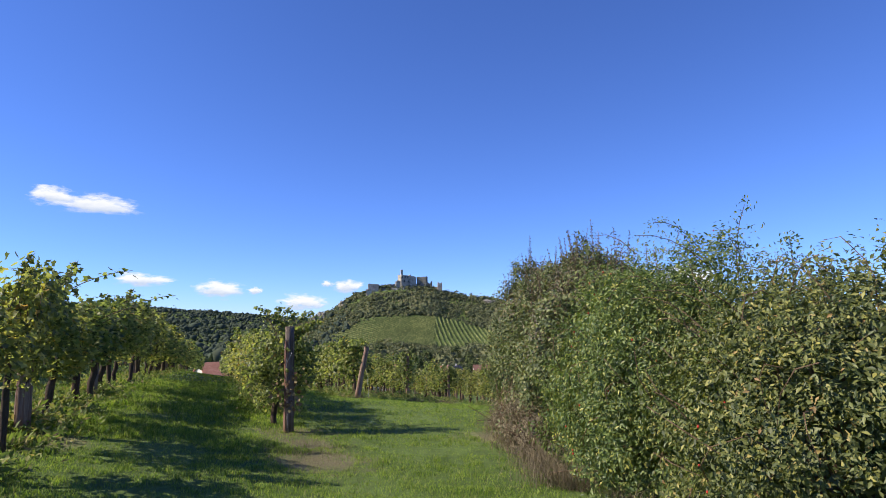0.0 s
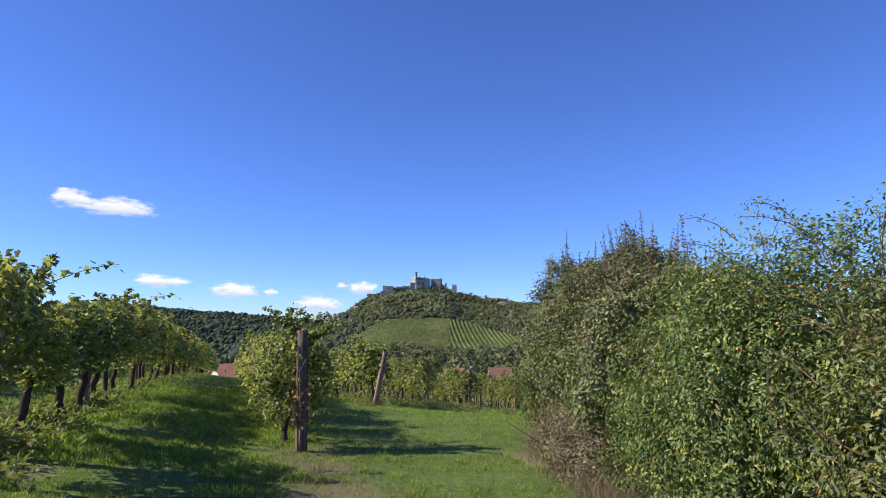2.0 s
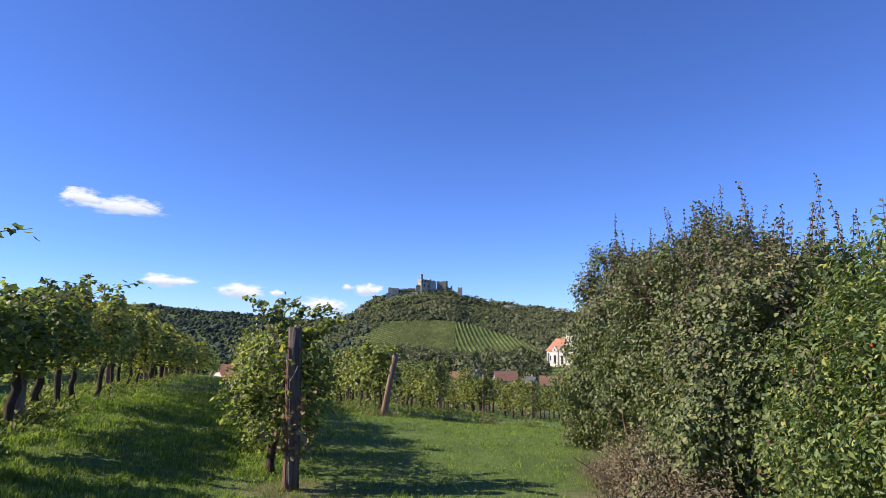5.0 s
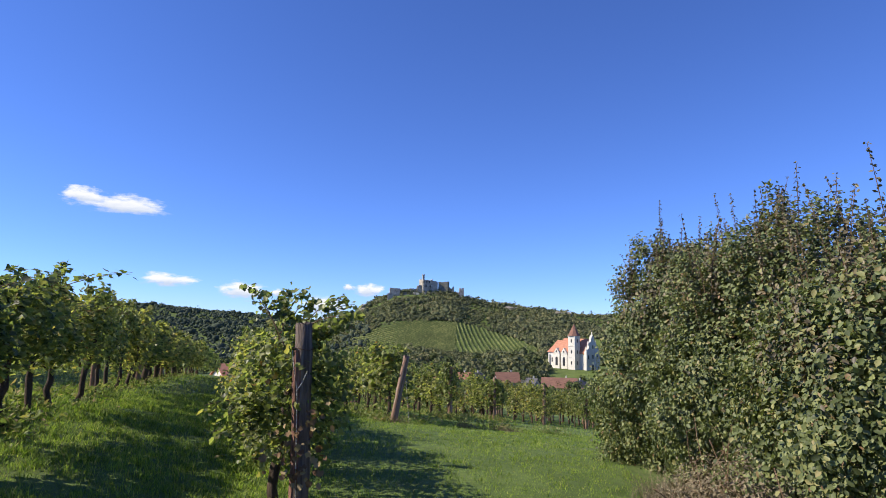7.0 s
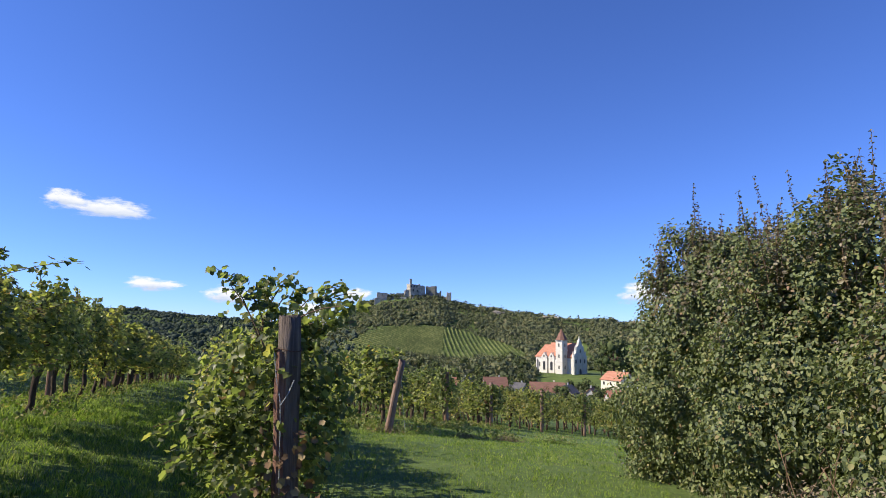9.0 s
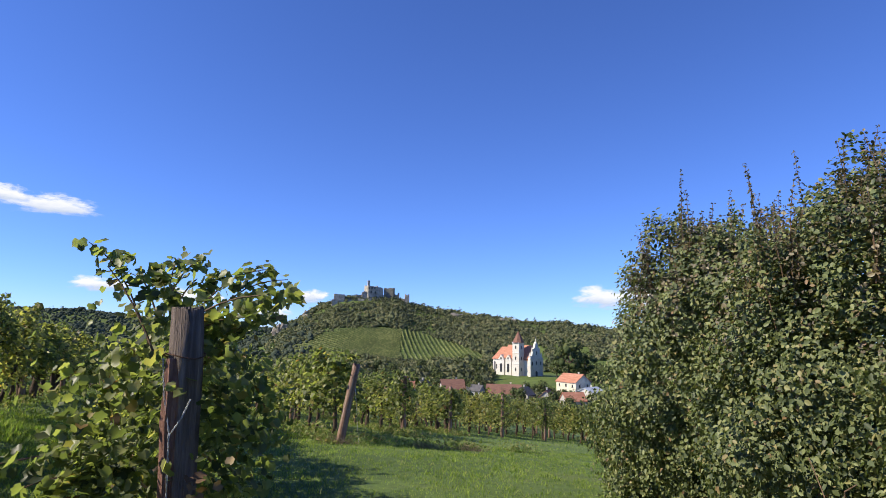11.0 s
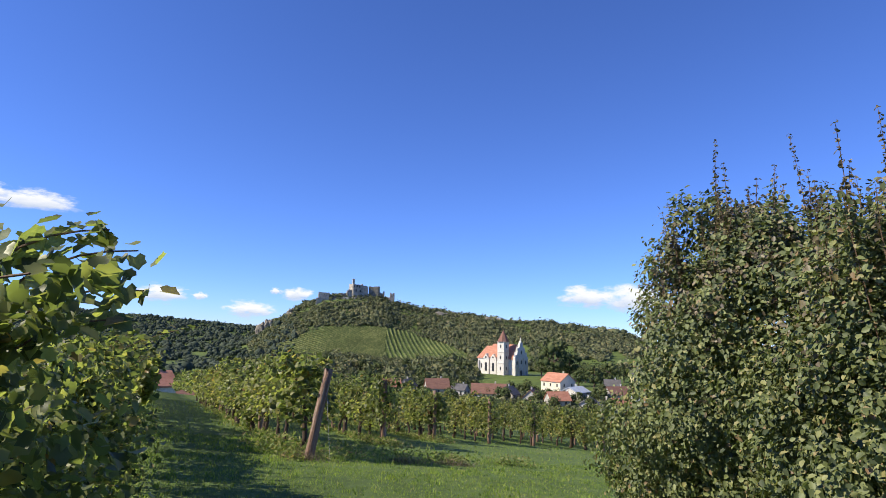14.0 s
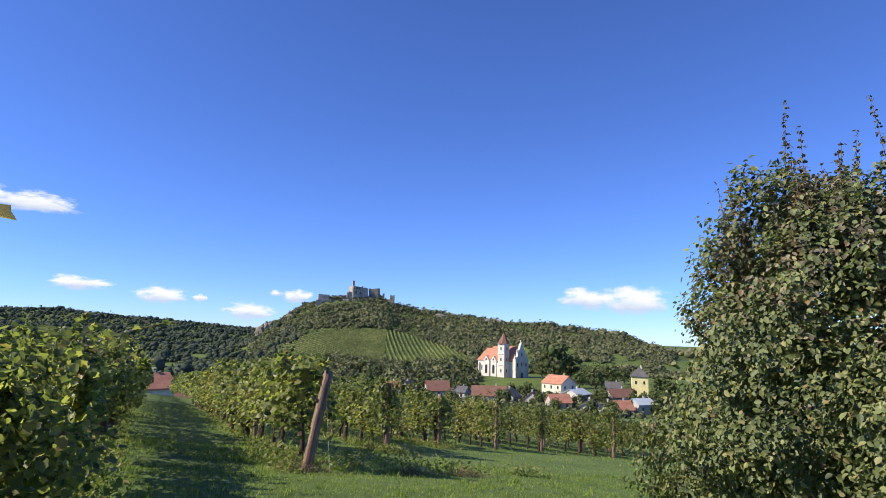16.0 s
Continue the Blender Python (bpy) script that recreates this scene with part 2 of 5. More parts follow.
def part(name, bm, mat, parent=None, label="", smooth=False):
    me = bpy.data.meshes.new(name)
    bm.normal_update()
    bm.to_mesh(me)
    bm.free()
    return finish(name, me, mat, parent, label, smooth)


def tri_mesh(name, verts, tris):
    """A mesh from arrays of vertices and triangles."""
    verts, tris = np.asarray(verts, np.float32), np.asarray(tris, np.int32)
    me = bpy.data.meshes.new(name)
    me.vertices.add(len(verts))
    me.vertices.foreach_set("co", verts.ravel())
    me.loops.add(tris.size)
    me.loops.foreach_set("vertex_index", tris.ravel())
    me.polygons.add(len(tris))
    me.polygons.foreach_set("loop_start", np.arange(0, tris.size, 3, dtype=np.int32))
    me.polygons.foreach_set("loop_total", np.full(len(tris), 3, np.int32))
    me.update(calc_edges=True)
    me.validate()
    return me


def thing(name, m, label, category, group="", kind=""):
    ob = new(name)
    ob.matrix_basis = m
    ob.empty_display_size = 0.2
    return tagged(ob, label, category, group, kind)


def box(bm, size, at=(0, 0, 0), rz=0.0, bevel=0.0):
    m = Matrix.Translation(at) @ Matrix.Rotation(rz, 4, "Z") @ Matrix.Diagonal((*size, 1))
    r = bmesh.ops.create_cube(bm, size=1, matrix=m)
    if bevel:
        edges = list({e for v in r["verts"] for e in v.link_edges})
        bmesh.ops.bevel(bm, geom=edges, offset=bevel, segments=1, affect="EDGES")


def tube(bm, points, radii, sides=7):
    """A closed tapered tube through the points."""
    rings = []
    for i, p in enumerate(points):
        p = Vector(p)
        a, c = Vector(points[max(i - 1, 0)]), Vector(points[min(i + 1, len(points) - 1)])
        d = (c - a).normalized()
        ex = (Vector((0, 1, 0)) if abs(d.y) < 0.9 else Vector((0, 0, 1))).cross(d).normalized()
        ey = d.cross(ex)
        rings.append([bm.verts.new(p + (ex * math.cos(k * math.tau / sides) + ey * math.sin(k * math.tau / sides)) * radii[i]) for k in range(sides)])
    for r1, r2 in zip(rings, rings[1:]):
        for k in range(sides):
            bm.faces.new((r1[k], r1[(k + 1) % sides], r2[(k + 1) % sides], r2[k]))
    bm.faces.new(rings[0][::-1])
    bm.faces.new(rings[-1])


# leaf shapes: points in the leaf's plane, its tip along y, slightly folded
def leaf_shape(outline, fold):
    pts = [(0.0, 0.35, 0.0)] + [(x, y, fold * abs(x)) for x, y in outline]
    n = len(outline)
    return np.array(pts), np.array([(0, 1 + i, 1 + (i + 1) % n) for i in range(n)])


VINE_OUT = [(0, 0.12), (0.3, -0.06), (0.52, 0.2), (0.45, 0.4), (0.5, 0.64), (0.27, 0.74), (0, 0.96), (-0.27, 0.74), (-0.5, 0.64), (-0.45, 0.4), (-0.52, 0.2), (-0.3, -0.06)]
LEAF_VINE = leaf_shape(VINE_OUT, 0.42)
LEAF_LOBED = leaf_shape([(0, 0.08), (0.42, 0.0), (0.5, 0.5), (0.2, 0.62), (0.02, 1.0), (-0.22, 0.64), (-0.52, 0.42), (-0.4, -0.02)], 0.22)
LEAF_MID = (np.array([(0, -0.05, 0.0), (0.5, 0.2, 0.14), (0.36, 0.75, 0.1), (-0.1, 1.0, 0.0), (-0.5, 0.45, 0.15)]), np.array([(0, 1, 2), (0, 2, 3), (0, 3, 4)]))
LEAF_OVAL = (np.array([(0, 0, 0), (0.3, 0.3, 0.1), (0.29, 0.66, 0.1), (0, 1.0, -0.05), (-0.29, 0.66, 0.1), (-0.3, 0.3, 0.1)]), np.array([(0, 1, 2), (0, 2, 3), (0, 3, 4), (0, 4, 5)]))
LEAF_SLIM = (np.array([(0, 0, 0), (0.22, 0.45, 0.09), (0, 1.0, -0.04), (-0.22, 0.45, 0.09)]), np.array([(0, 1, 2), (0, 2, 3)]))
LEAF_DIAMOND = (np.array([(0, 0, 0), (0.3, 0.48, 0.1), (0, 1.0, -0.05), (-0.3, 0.48, 0.1)]), np.array([(0, 1, 2), (0, 2, 3)]))
LEAF_SPRAY = (np.array([(0, -0.3, 0), (0.42, 0.3, 0.12), (0.05, 0.8, -0.05), (-0.42, 0.2, 0.12)]), np.array([(0, 1, 2), (0, 2, 3)]))
BLADE = (np.array([(-0.05, 0, 0), (0.05, 0, 0), (0.035, 0.1, 0.55), (-0.035, 0.1, 0.55), (0, 0.38, 1.0)]), np.array([(0, 1, 2), (0, 2, 3), (3, 2, 4)]))


def scatter(shape, pos, out, size, rng, droop=0.5, wild=0.6):
    """Leaves at pos that face roughly along out and hang down."""
    v, f = shape
    n = len(pos)
    nrm = out + rng.normal(0, wild, (n, 3))
    nrm /= np.linalg.norm(nrm, axis=1, keepdims=True) + 1e-9
    tip = rng.normal(0, 1, (n, 3)) + np.array((0, 0, -droop * 2))
    tip -= nrm * (tip * nrm).sum(1, keepdims=True)
    tip /= np.linalg.norm(tip, axis=1, keepdims=True) + 1e-9
    side = np.cross(tip, nrm)
    s = np.asarray(size).reshape(-1, 1, 1)
    allv = pos[:, None, :] + s * (v[None, :, 0:1] * side[:, None] + v[None, :, 1:2] * tip[:, None] + v[None, :, 2:3] * nrm[:, None])
    allf = f[None] + (np.arange(n) * len(v))[:, None, None]
    return allv.reshape(-1, 3), allf.reshape(-1, 3)


def leaf_objects(shape, pos, out, size, rng, parent, mat, droop=0.5, wild=0.6):
    """Leaves as objects of their own on one shared mesh."""
    me = tri_mesh("leaf", *shape)
    me.polygons.foreach_set("use_smooth", [True] * len(me.polygons))
    me.materials.append(mat)
    for p, o, s in zip(pos, out, size):
        n = Vector(o) + Vector(rng.normal(0, wild, 3))
        n.normalize()
        tip = Vector(rng.normal(0, 1, 3)) + Vector((0, 0, -droop * 2))
        tip = (tip - n * tip.dot(n)).normalized()
        side = tip.cross(n)
        leaf = new("leaf", me)
        leaf.parent = parent
        leaf.matrix_basis = Matrix.Translation(p) @ Matrix((side, tip, n)).transposed().to_4x4() @ Matrix.Scale(s, 4)


def blades(pos, height, rng, lean=0.5, width=1.1):
    v, f = BLADE
    n = len(pos)
    a = rng.uniform(0, math.tau, n)
    ca, sa = np.cos(a)[:, None], np.sin(a)[:, None]
    h = np.asarray(height).reshape(-1, 1)
    w = np.clip(h, 0.05, 0.16) * rng.uniform(0.6, 1.3, (n, 1)) * width
    k = h * lean * rng.uniform(0.2, 2.2, (n, 1))
    x, y, z = v[None, :, 0] * w, v[None, :, 1] * k * 2, v[None, :, 2] * h
    allv = np.stack([pos[:, 0:1] + x * ca - y * sa, pos[:, 1:2] + x * sa + y * ca, pos[:, 2:3] + z], -1)
    allf = f[None] + (np.arange(n) * len(v))[:, None, None]
    return allv.reshape(-1, 3), allf.reshape(-1, 3)


def joined(pieces):
    vs, fs, k = [], [], 0
    for v, f in pieces:
        vs.append(v)
        fs.append(f + k)
        k += len(v)
    return np.concatenate(vs), np.concatenate(fs)


# ---- the lie of the land ----
ROW_ANGLE = radians(16.6)
RU, RR = np.array((-math.sin(ROW_ANGLE), math.cos(ROW_ANGLE))), np.array((math.cos(ROW_ANGLE), math.sin(ROW_ANGLE)))


def smooth(a, b, x):
    t = np.clip((x - a) / (b - a), 0, 1)
    return t * t * (3 - 2 * t)


LIE_U = [-60, -1.4, 8, 13, 18.9, 32, 78, 130, 200, 300]
LIE_A = [0.9, 0.5, 0.46, 0.45, 0.15, -0.6, -4.3, -7.5, -14.5, -24]
LIE_B = [0.6, 0.17, 0.0, -0.1, -0.45, -1.3, -4.8, -8, -15, -24.5]
LIE_C = [0.5, 0.05, -0.09, -0.3, -0.8, -1.8, -5.3, -8.5, -15.5, -25]
LIE_D = [-0.5, -0.9, -1.3, -1.7, -2.3, -3.55, -7, -10, -17, -26]


def slope(u, r):
    """The vineyard slope, from its fall along four lines at offsets across it."""
    a, b_, c, d = (np.interp(u, LIE_U, v) for v in (LIE_A, LIE_B, LIE_C, LIE_D))
    r = np.clip(r, -14, 30)
    z = np.where(r < -2.5, a + (-2.5 - r) * 0.1, a + (b_ - a) * (r + 2.5) / 3.28)
    z = np.where(r > 0.78, b_ + (c - b_) * (r - 0.78) / 3.42, z)
    return np.where(r > 4.2, c + (d - c) * (r - 4.2) / 13.8, z)


def height(x, y):
    """Height of the ground: the vineyard slope, the valley, the castle hill and the far ridges."""
    x, y = np.asarray(x, float), np.asarray(y, float)
    d = np.hypot(x, y)
    az = np.degrees(np.arctan2(x, y))
    u, r = x * RU[0] + y * RU[1], x * RR[0] + y * RR[1]
    near = sum(slope(u + du, r + dr) for du, dr in ((0, 0), (2, 0), (-2, 0), (0, 1.2), (0, -1.2))) / 5
    valley = np.interp(d, [0, 300, 400, 460, 540, 1400, 2600, 4600], [-33, -33.5, -30, -27, -30, -30, -75, -170])
    z = near + (valley - near) * smooth(70, 290, d)
    crest = np.interp(az, [-60, -14, -10, -8.1, -7.6, -7.1, -6.3, -4.9, -3.4, -2.5, 0, 3.2, 4.6, 6.5, 8.5, 12.8, 18.1, 20.8, 23, 24.9, 26.8, 29, 33, 60],
                      [-30, -26, -20, -6, 3, 10, 14, 31, 41, 49, 53, 48, 39, 33, 28.5, 23, 17.5, 12.5, 9, 6, -4, -12, -22, -30])
    back = np.abs(az) > 75
    hill = np.where(d < 850, -30 + (crest + 30) * np.clip((d - 540) / 310, 0, 1) ** 1.5, -30 + (crest + 30) * (1 - smooth(880, 1300, d)))
    z = np.where((d > 540) & ~back, np.maximum(hill, z), z)
    mid = np.interp(az, [-75, -40, -30, -20, -12, -6], [0, 0, 4, 2, -8, -30])
    z = np.where(~back, np.maximum(z, -30 + (mid + 30) * np.exp(-((d - 1050) / 230.0) ** 2)), z)
    ridge = np.interp(az, [-75, -40, -32, -28, -24, -20, -13, -8, 0, 10, 75], [34, 44, 46, 45, 48, 36, 19, 6, -8, -60, -100])
    z = np.where(~back, np.maximum(z, -120 + (ridge + 120) * np.exp(-((d - 2000) / 520.0) ** 2)), z)
    return z


def ground_z(x, y):
    return float(height(x, y))


def make_ground():
    rng = np.random.default_rng(3)
    rad = np.concatenate([[0.0], np.geomspace(0.4, 4700, 250)])
    ang = np.radians(np.concatenate([np.arange(-60, 60, 0.5), np.arange(60, 300, 6)]))
    R, A = np.meshgrid(rad, ang, indexing="ij")
    X, Y = R * np.sin(A), R * np.cos(A)
    Z = height(X, Y)
    small = np.zeros_like(Z)
    for i in range(70):
        for j in range(len(ang)):
            small[i, j] = noise.noise((X[i, j] * 0.7, Y[i, j] * 0.7, 3)) * 0.05 + noise.noise((X[i, j] * 2.5, Y[i, j] * 2.5, 7)) * 0.02
    Z = Z + np.where(R < 40, small, 0)
    v = np.stack([X, Y, Z], -1).reshape(-1, 3)
    n, k = len(rad), len(ang)
    i, j = np.meshgrid(np.arange(n - 1), np.arange(k), indexing="ij")
    a, b2 = i * k + j, i * k + (j + 1) % k
    c, d = (i + 1) * k + (j + 1) % k, (i + 1) * k + j
    t1, t2 = np.stack([a, d, c], -1).reshape(-1, 3), np.stack([a, c, b2], -1).reshape(-1, 3)
    t2 = t2[t2[:, 0] >= k]
    ob = finish("ground", tri_mesh("ground", v, np.concatenate([t1, t2])), M_GROUND, smooth=True)
    tagged(ob, "grassy vineyard slope falling to a village valley below wooded hills", "ground", kind="structure")


make_ground()


def at_row(r, u):
    """Plan position from the row's offset and the distance along it."""
    return RU * u + RR * r


# ---- vines ----
def post_mesh(height_, rad, rng, sides=10, split=True):
    bm = bmesh.new()
    pts, rr = [], []
    for k in range(7):
        f = k / 6
        pts.append((rng.normal(0, 0.004), rng.normal(0, 0.004), -0.1 + f * (height_ + 0.1)))
        rr.append(rad * (1.08 - 0.12 * f))
    tube(bm, pts, rr, sides)
    for v in bm.verts:
        a = math.atan2(v.co.y, v.co.x)
        k = 1 + 0.1 * math.sin(3 * a + 1.1) + rng.normal(0, 0.03)
        v.co.x, v.co.y = v.co.x * k, v.co.y * k
        if v.co.z > height_ - 0.02:
            v.co.z += 0.008 * math.sin(2 * a) + rng.normal(0, 0.003)
    return bm


def trunk_mesh(rng, rad=0.037, high=1.15):
    bm = bmesh.new()
    x = y = 0
    pts, rr = [], []
    for k in range(8):
        f = k / 7
        pts.append((x, y, -0.06 + f * (high + 0.06)))
        rr.append(rad * (1.35 - 0.55 * f + 0.25 * max(0, f - 0.8) * 5) * rng.uniform(0.85, 1.15))
        x, y = x + rng.normal(0, 0.032), y + rng.normal(0.022, 0.035)
    tube(bm, pts, rr, 7)
    top = Vector(pts[-1])
    for s in (-1, 1):
        p = [top - Vector((0, 0, 0.05))]
        for k in range(3):
            p.append(top + Vector((rng.normal(0, 0.02), s * 0.2 * (k + 1), 0.05 + 0.02 * k)))
        tube(bm, p, [rad * 0.6, rad * 0.5, rad * 0.4, rad * 0.25], 5)
    return bm


def vine_leaves(rng, count, shape, size, length=1.2, wide=0.42, low=0.75, top=2.0, shoots=6, canes=None, trail=None, reach_of=(0.35, 0.75)):
    """Leaves of one vine: an uneven band along the row with shoots out of the top and sides."""
    pos, out = [], []
    n = int(count * 0.8)
    heads = rng.uniform(-length / 2, length / 2, 4)
    y = np.where(rng.random(n) < 0.62, heads[rng.integers(4, size=n)] + rng.normal(0, 0.12, n), rng.uniform(-length / 2, length / 2, n))
    f = rng.beta(1.5, 1.3, n)
    lo = low + 0.14 * np.sin(y * 4 + rng.uniform(0, 6))
    hi = top + 0.12 * np.sin(y * 6 + rng.uniform(0, 6))
    z = lo + f * (hi - lo)
    a = rng.uniform(0, math.tau, n)
    w = wide * (0.55 + 0.65 * np.sin(np.clip(f, 0, 1) * math.pi) ** 0.7) * rng.uniform(0.5, 1.1, n)
    lump = 1 + 0.3 * np.sin(y * 5 + rng.uniform(0, 6)) * np.cos(z * 4 + rng.uniform(0, 6))
    x = np.cos(a) * w * lump
    pos.append(np.stack([x, y + np.sin(a) * 0.1, z], -1))
    out.append(np.stack([np.sign(x) * 0.55, np.zeros(n), np.ones(n)], -1))
    per = max(4, (count - n) // max(shoots, 1))
    for s in range(shoots):
        p = np.array((rng.normal(0, wide * 0.5), rng.uniform(-length / 2, length / 2), rng.uniform(top - 0.55, top - 0.2)))
        dirn = np.array((rng.normal(0, 0.38), rng.normal(0, 0.35), 1.0))
        reach = rng.uniform(*reach_of)
        if trail and s < len(trail):
            p, dirn, reach = np.array(trail[s][0]), np.array(trail[s][1]), trail[s][2]
        t = np.linspace(0, 1, per)[:, None]
        line = p + dirn * t * reach + np.array((0, 0, -0.4)) * t ** 2 * reach
        if canes is not None:
            tube(canes, [tuple(q) for q in line[:: max(1, per // 5)]], list(np.linspace(0.006, 0.003, len(line[:: max(1, per // 5)]))), 4)
        pos.append(line + rng.normal(0, 0.026, (per, 3)))
        out.append(np.tile((dirn[0] * 0.5, 0, 0.8), (per, 1)))
    pos, out = np.concatenate(pos), np.concatenate(out)
    return scatter(shape, pos, out, rng.uniform(0.6, 1.15, len(pos)) * size, rng, 0.5, 0.85)


def vine_kind(seed, count, shape, size, label, stout=0.037, **kw):
    rng = np.random.default_rng(seed)
    ob = thing("grapevine", Matrix(), label, "grapevine", "vines in the vineyard rows")
    part("trunk", trunk_mesh(rng, stout), M_BARK, ob, "gnarled dark brown trunk", True)
    canes = bmesh.new()
    finish("foliage", tri_mesh("foliage", *vine_leaves(rng, count, shape, size, canes=canes, **kw)), M_VINE, ob)["kind"] = "stuff"
    part("shoot_growth", canes, M_TWIG, ob, "thin brown shoots")["kind"] = "stuff"
    return ob


# rows: offset across the slope, start and end along the row
ROWS = [(-9.3, 5.0, 70), (-5.9, 5.5, 78), (-2.42, 4.4, 84), (0.78, 11.6, 88), (4.18, 19.3, 92), (7.58, 24.0, 90), (10.98, 27.8, 90), (14.38, 29.6, 90), (17.78, 31.3, 90), (21.18, 30.4, 90), (24.58, 31.4, 90), (27.98, 33, 90)]


def plant_rows():
    lab = "leafy green grapevine on a wired row in grass"
    near = [vine_kind(10 + i, 1750, LEAF_LOBED, 0.078, lab, top=1.7 + 0.1 * (i % 3 - 1), low=0.66, wide=0.27, length=1.1, shoots=11, reach_of=(0.35, 0.85)) for i in range(6)]
    lush = [vine_kind(20 + i, 3600, LEAF_VINE, 0.064, lab, top=1.74, low=0.3, wide=0.52, reach_of=(0.2, 0.42)) for i in range(2)]
    mid = [vine_kind(30 + i, 900, LEAF_MID, 0.112, lab, low=0.5 + 0.12 * (i % 3 - 1), top=1.9 + 0.12 * (i % 4 - 1.5), wide=0.36 + 0.05 * (i % 3), reach_of=(0.2, 0.7), stout=(0.06, 0.036, 0.042, 0.034)[i % 4]) for i in range(8)]
    used, rest = set(), []
    rng = np.random.default_rng(5)
    for r, u0, u1 in ROWS:
        u = u0 + (0.5 if u0 < 20 else 0.1)
        while u < u1:
            x, y = at_row(r + rng.normal(0, 0.05), u)
            dist = math.hypot(x, y - 5)
            turn = math.degrees(ROW_ANGLE) + rng.choice((0, 180)) + rng.normal(0, 4)
            tip = 3 if r == -2.42 else 0
            m = pose(x, y, ground_z(x, y), 0, tip if turn < 100 else -tip, turn) @ Matrix.Diagonal((rng.uniform(0.8, 1.25), rng.uniform(0.85, 1.12), rng.uniform(0.84, 1.12), 1))
            u += rng.uniform(1.05, 1.3)
            if dist > 46:
                v, f = vine_leaves(rng, 120, LEAF_SPRAY, 0.24, shoots=3, low=0.6)
                rest.append((v @ np.array(m.to_3x3()).T + np.array(m.translation), f))
                continue
            kinds = lush if r == 0.78 and u < 15.2 else near if dist < 15 or r == 0.78 and u < 22 else mid
            fresh = [q for q in kinds if q not in used]
            src = fresh[0] if fresh else kinds[rng.integers(len(kinds))]
            c = src if fresh else copy_thing(src, Matrix())
            used.add(src)
            c.matrix_basis = m
    x, y = at_row(0.72, 10.75)
    c = copy_thing(lush[1], Matrix())
    c.matrix_basis = pose(x, y, ground_z(x, y), 0, 0, math.degrees(ROW_ANGLE)) @ Matrix.Diagonal((0.6, 1, 0.84, 1))
    ob = finish("vine_rows", tri_mesh("vine_rows", *joined(rest)), M_VINE)
    tagged(ob, "far grapevine rows running downhill towards the village", "grapevine rows", kind="stuff")


plant_rows()


def vine_post(x, y, high, rad, lean_x=0.0, lean_y=0.0, seed=1, label="weathered brown wooden vineyard post in the grass", mat=M_POST):
    rng = np.random.default_rng(seed)
    ob = thing("vineyard_post", pose(x, y, ground_z(x, y), lean_y, lean_x, 0), label, "post", "vineyard posts")
    part("stake", post_mesh(high, rad, rng), mat, ob, smooth=True)
    return ob


end_post = vine_post(-1.71, 8.6, 1.69, 0.076, -1.2, 0, seed=2, label="thick weathered grey end post with a frayed flat top", mat=M_POST_GREY)


def split_strip():
    """The reddish strip of split wood down one side of the end post, and the frayed fibres of its top."""
    rng = np.random.default_rng(8)
    bm = bmesh.new()
    pts = [(-0.028 + rng.normal(0, 0.003), -0.052 + rng.normal(0, 0.003), z) for z in np.linspace(-0.08, 1.46, 12)]
    tube(bm, pts, [0.043 + rng.normal(0, 0.002) for _ in pts[:-1]] + [0.034], 7)
    part("split_strip", bm, M_POST_RED, end_post, "reddish-brown split strip of bare wood")
    bm = bmesh.new()
    for k in range(46):
        a, q = rng.uniform(0, math.tau), 0.07 * math.sqrt(rng.random())
        x, y = q * math.cos(a), q * math.sin(a)
        tube(bm, [(x, y, 1.64), (x * 1.02, y * 1.02, 1.69 + rng.uniform(0.002, 0.007))], [0.009, 0.004], 4)
    part("frayed_top", bm, M_POST_GREY, end_post, "pale frayed wood fibres")["kind"] = "stuff"


split_strip()
vine_post(-1.38, 19.3, 1.75, 0.088, 10, -6, 3, "leaning round brown wooden end post in grass")
for i, (r, u0, u1) in enumerate(ROWS[5:11]):
    px, py = at_row(r, u0)
    vine_post(px, py, 1.85, 0.07, 0, 0, 20 + i)


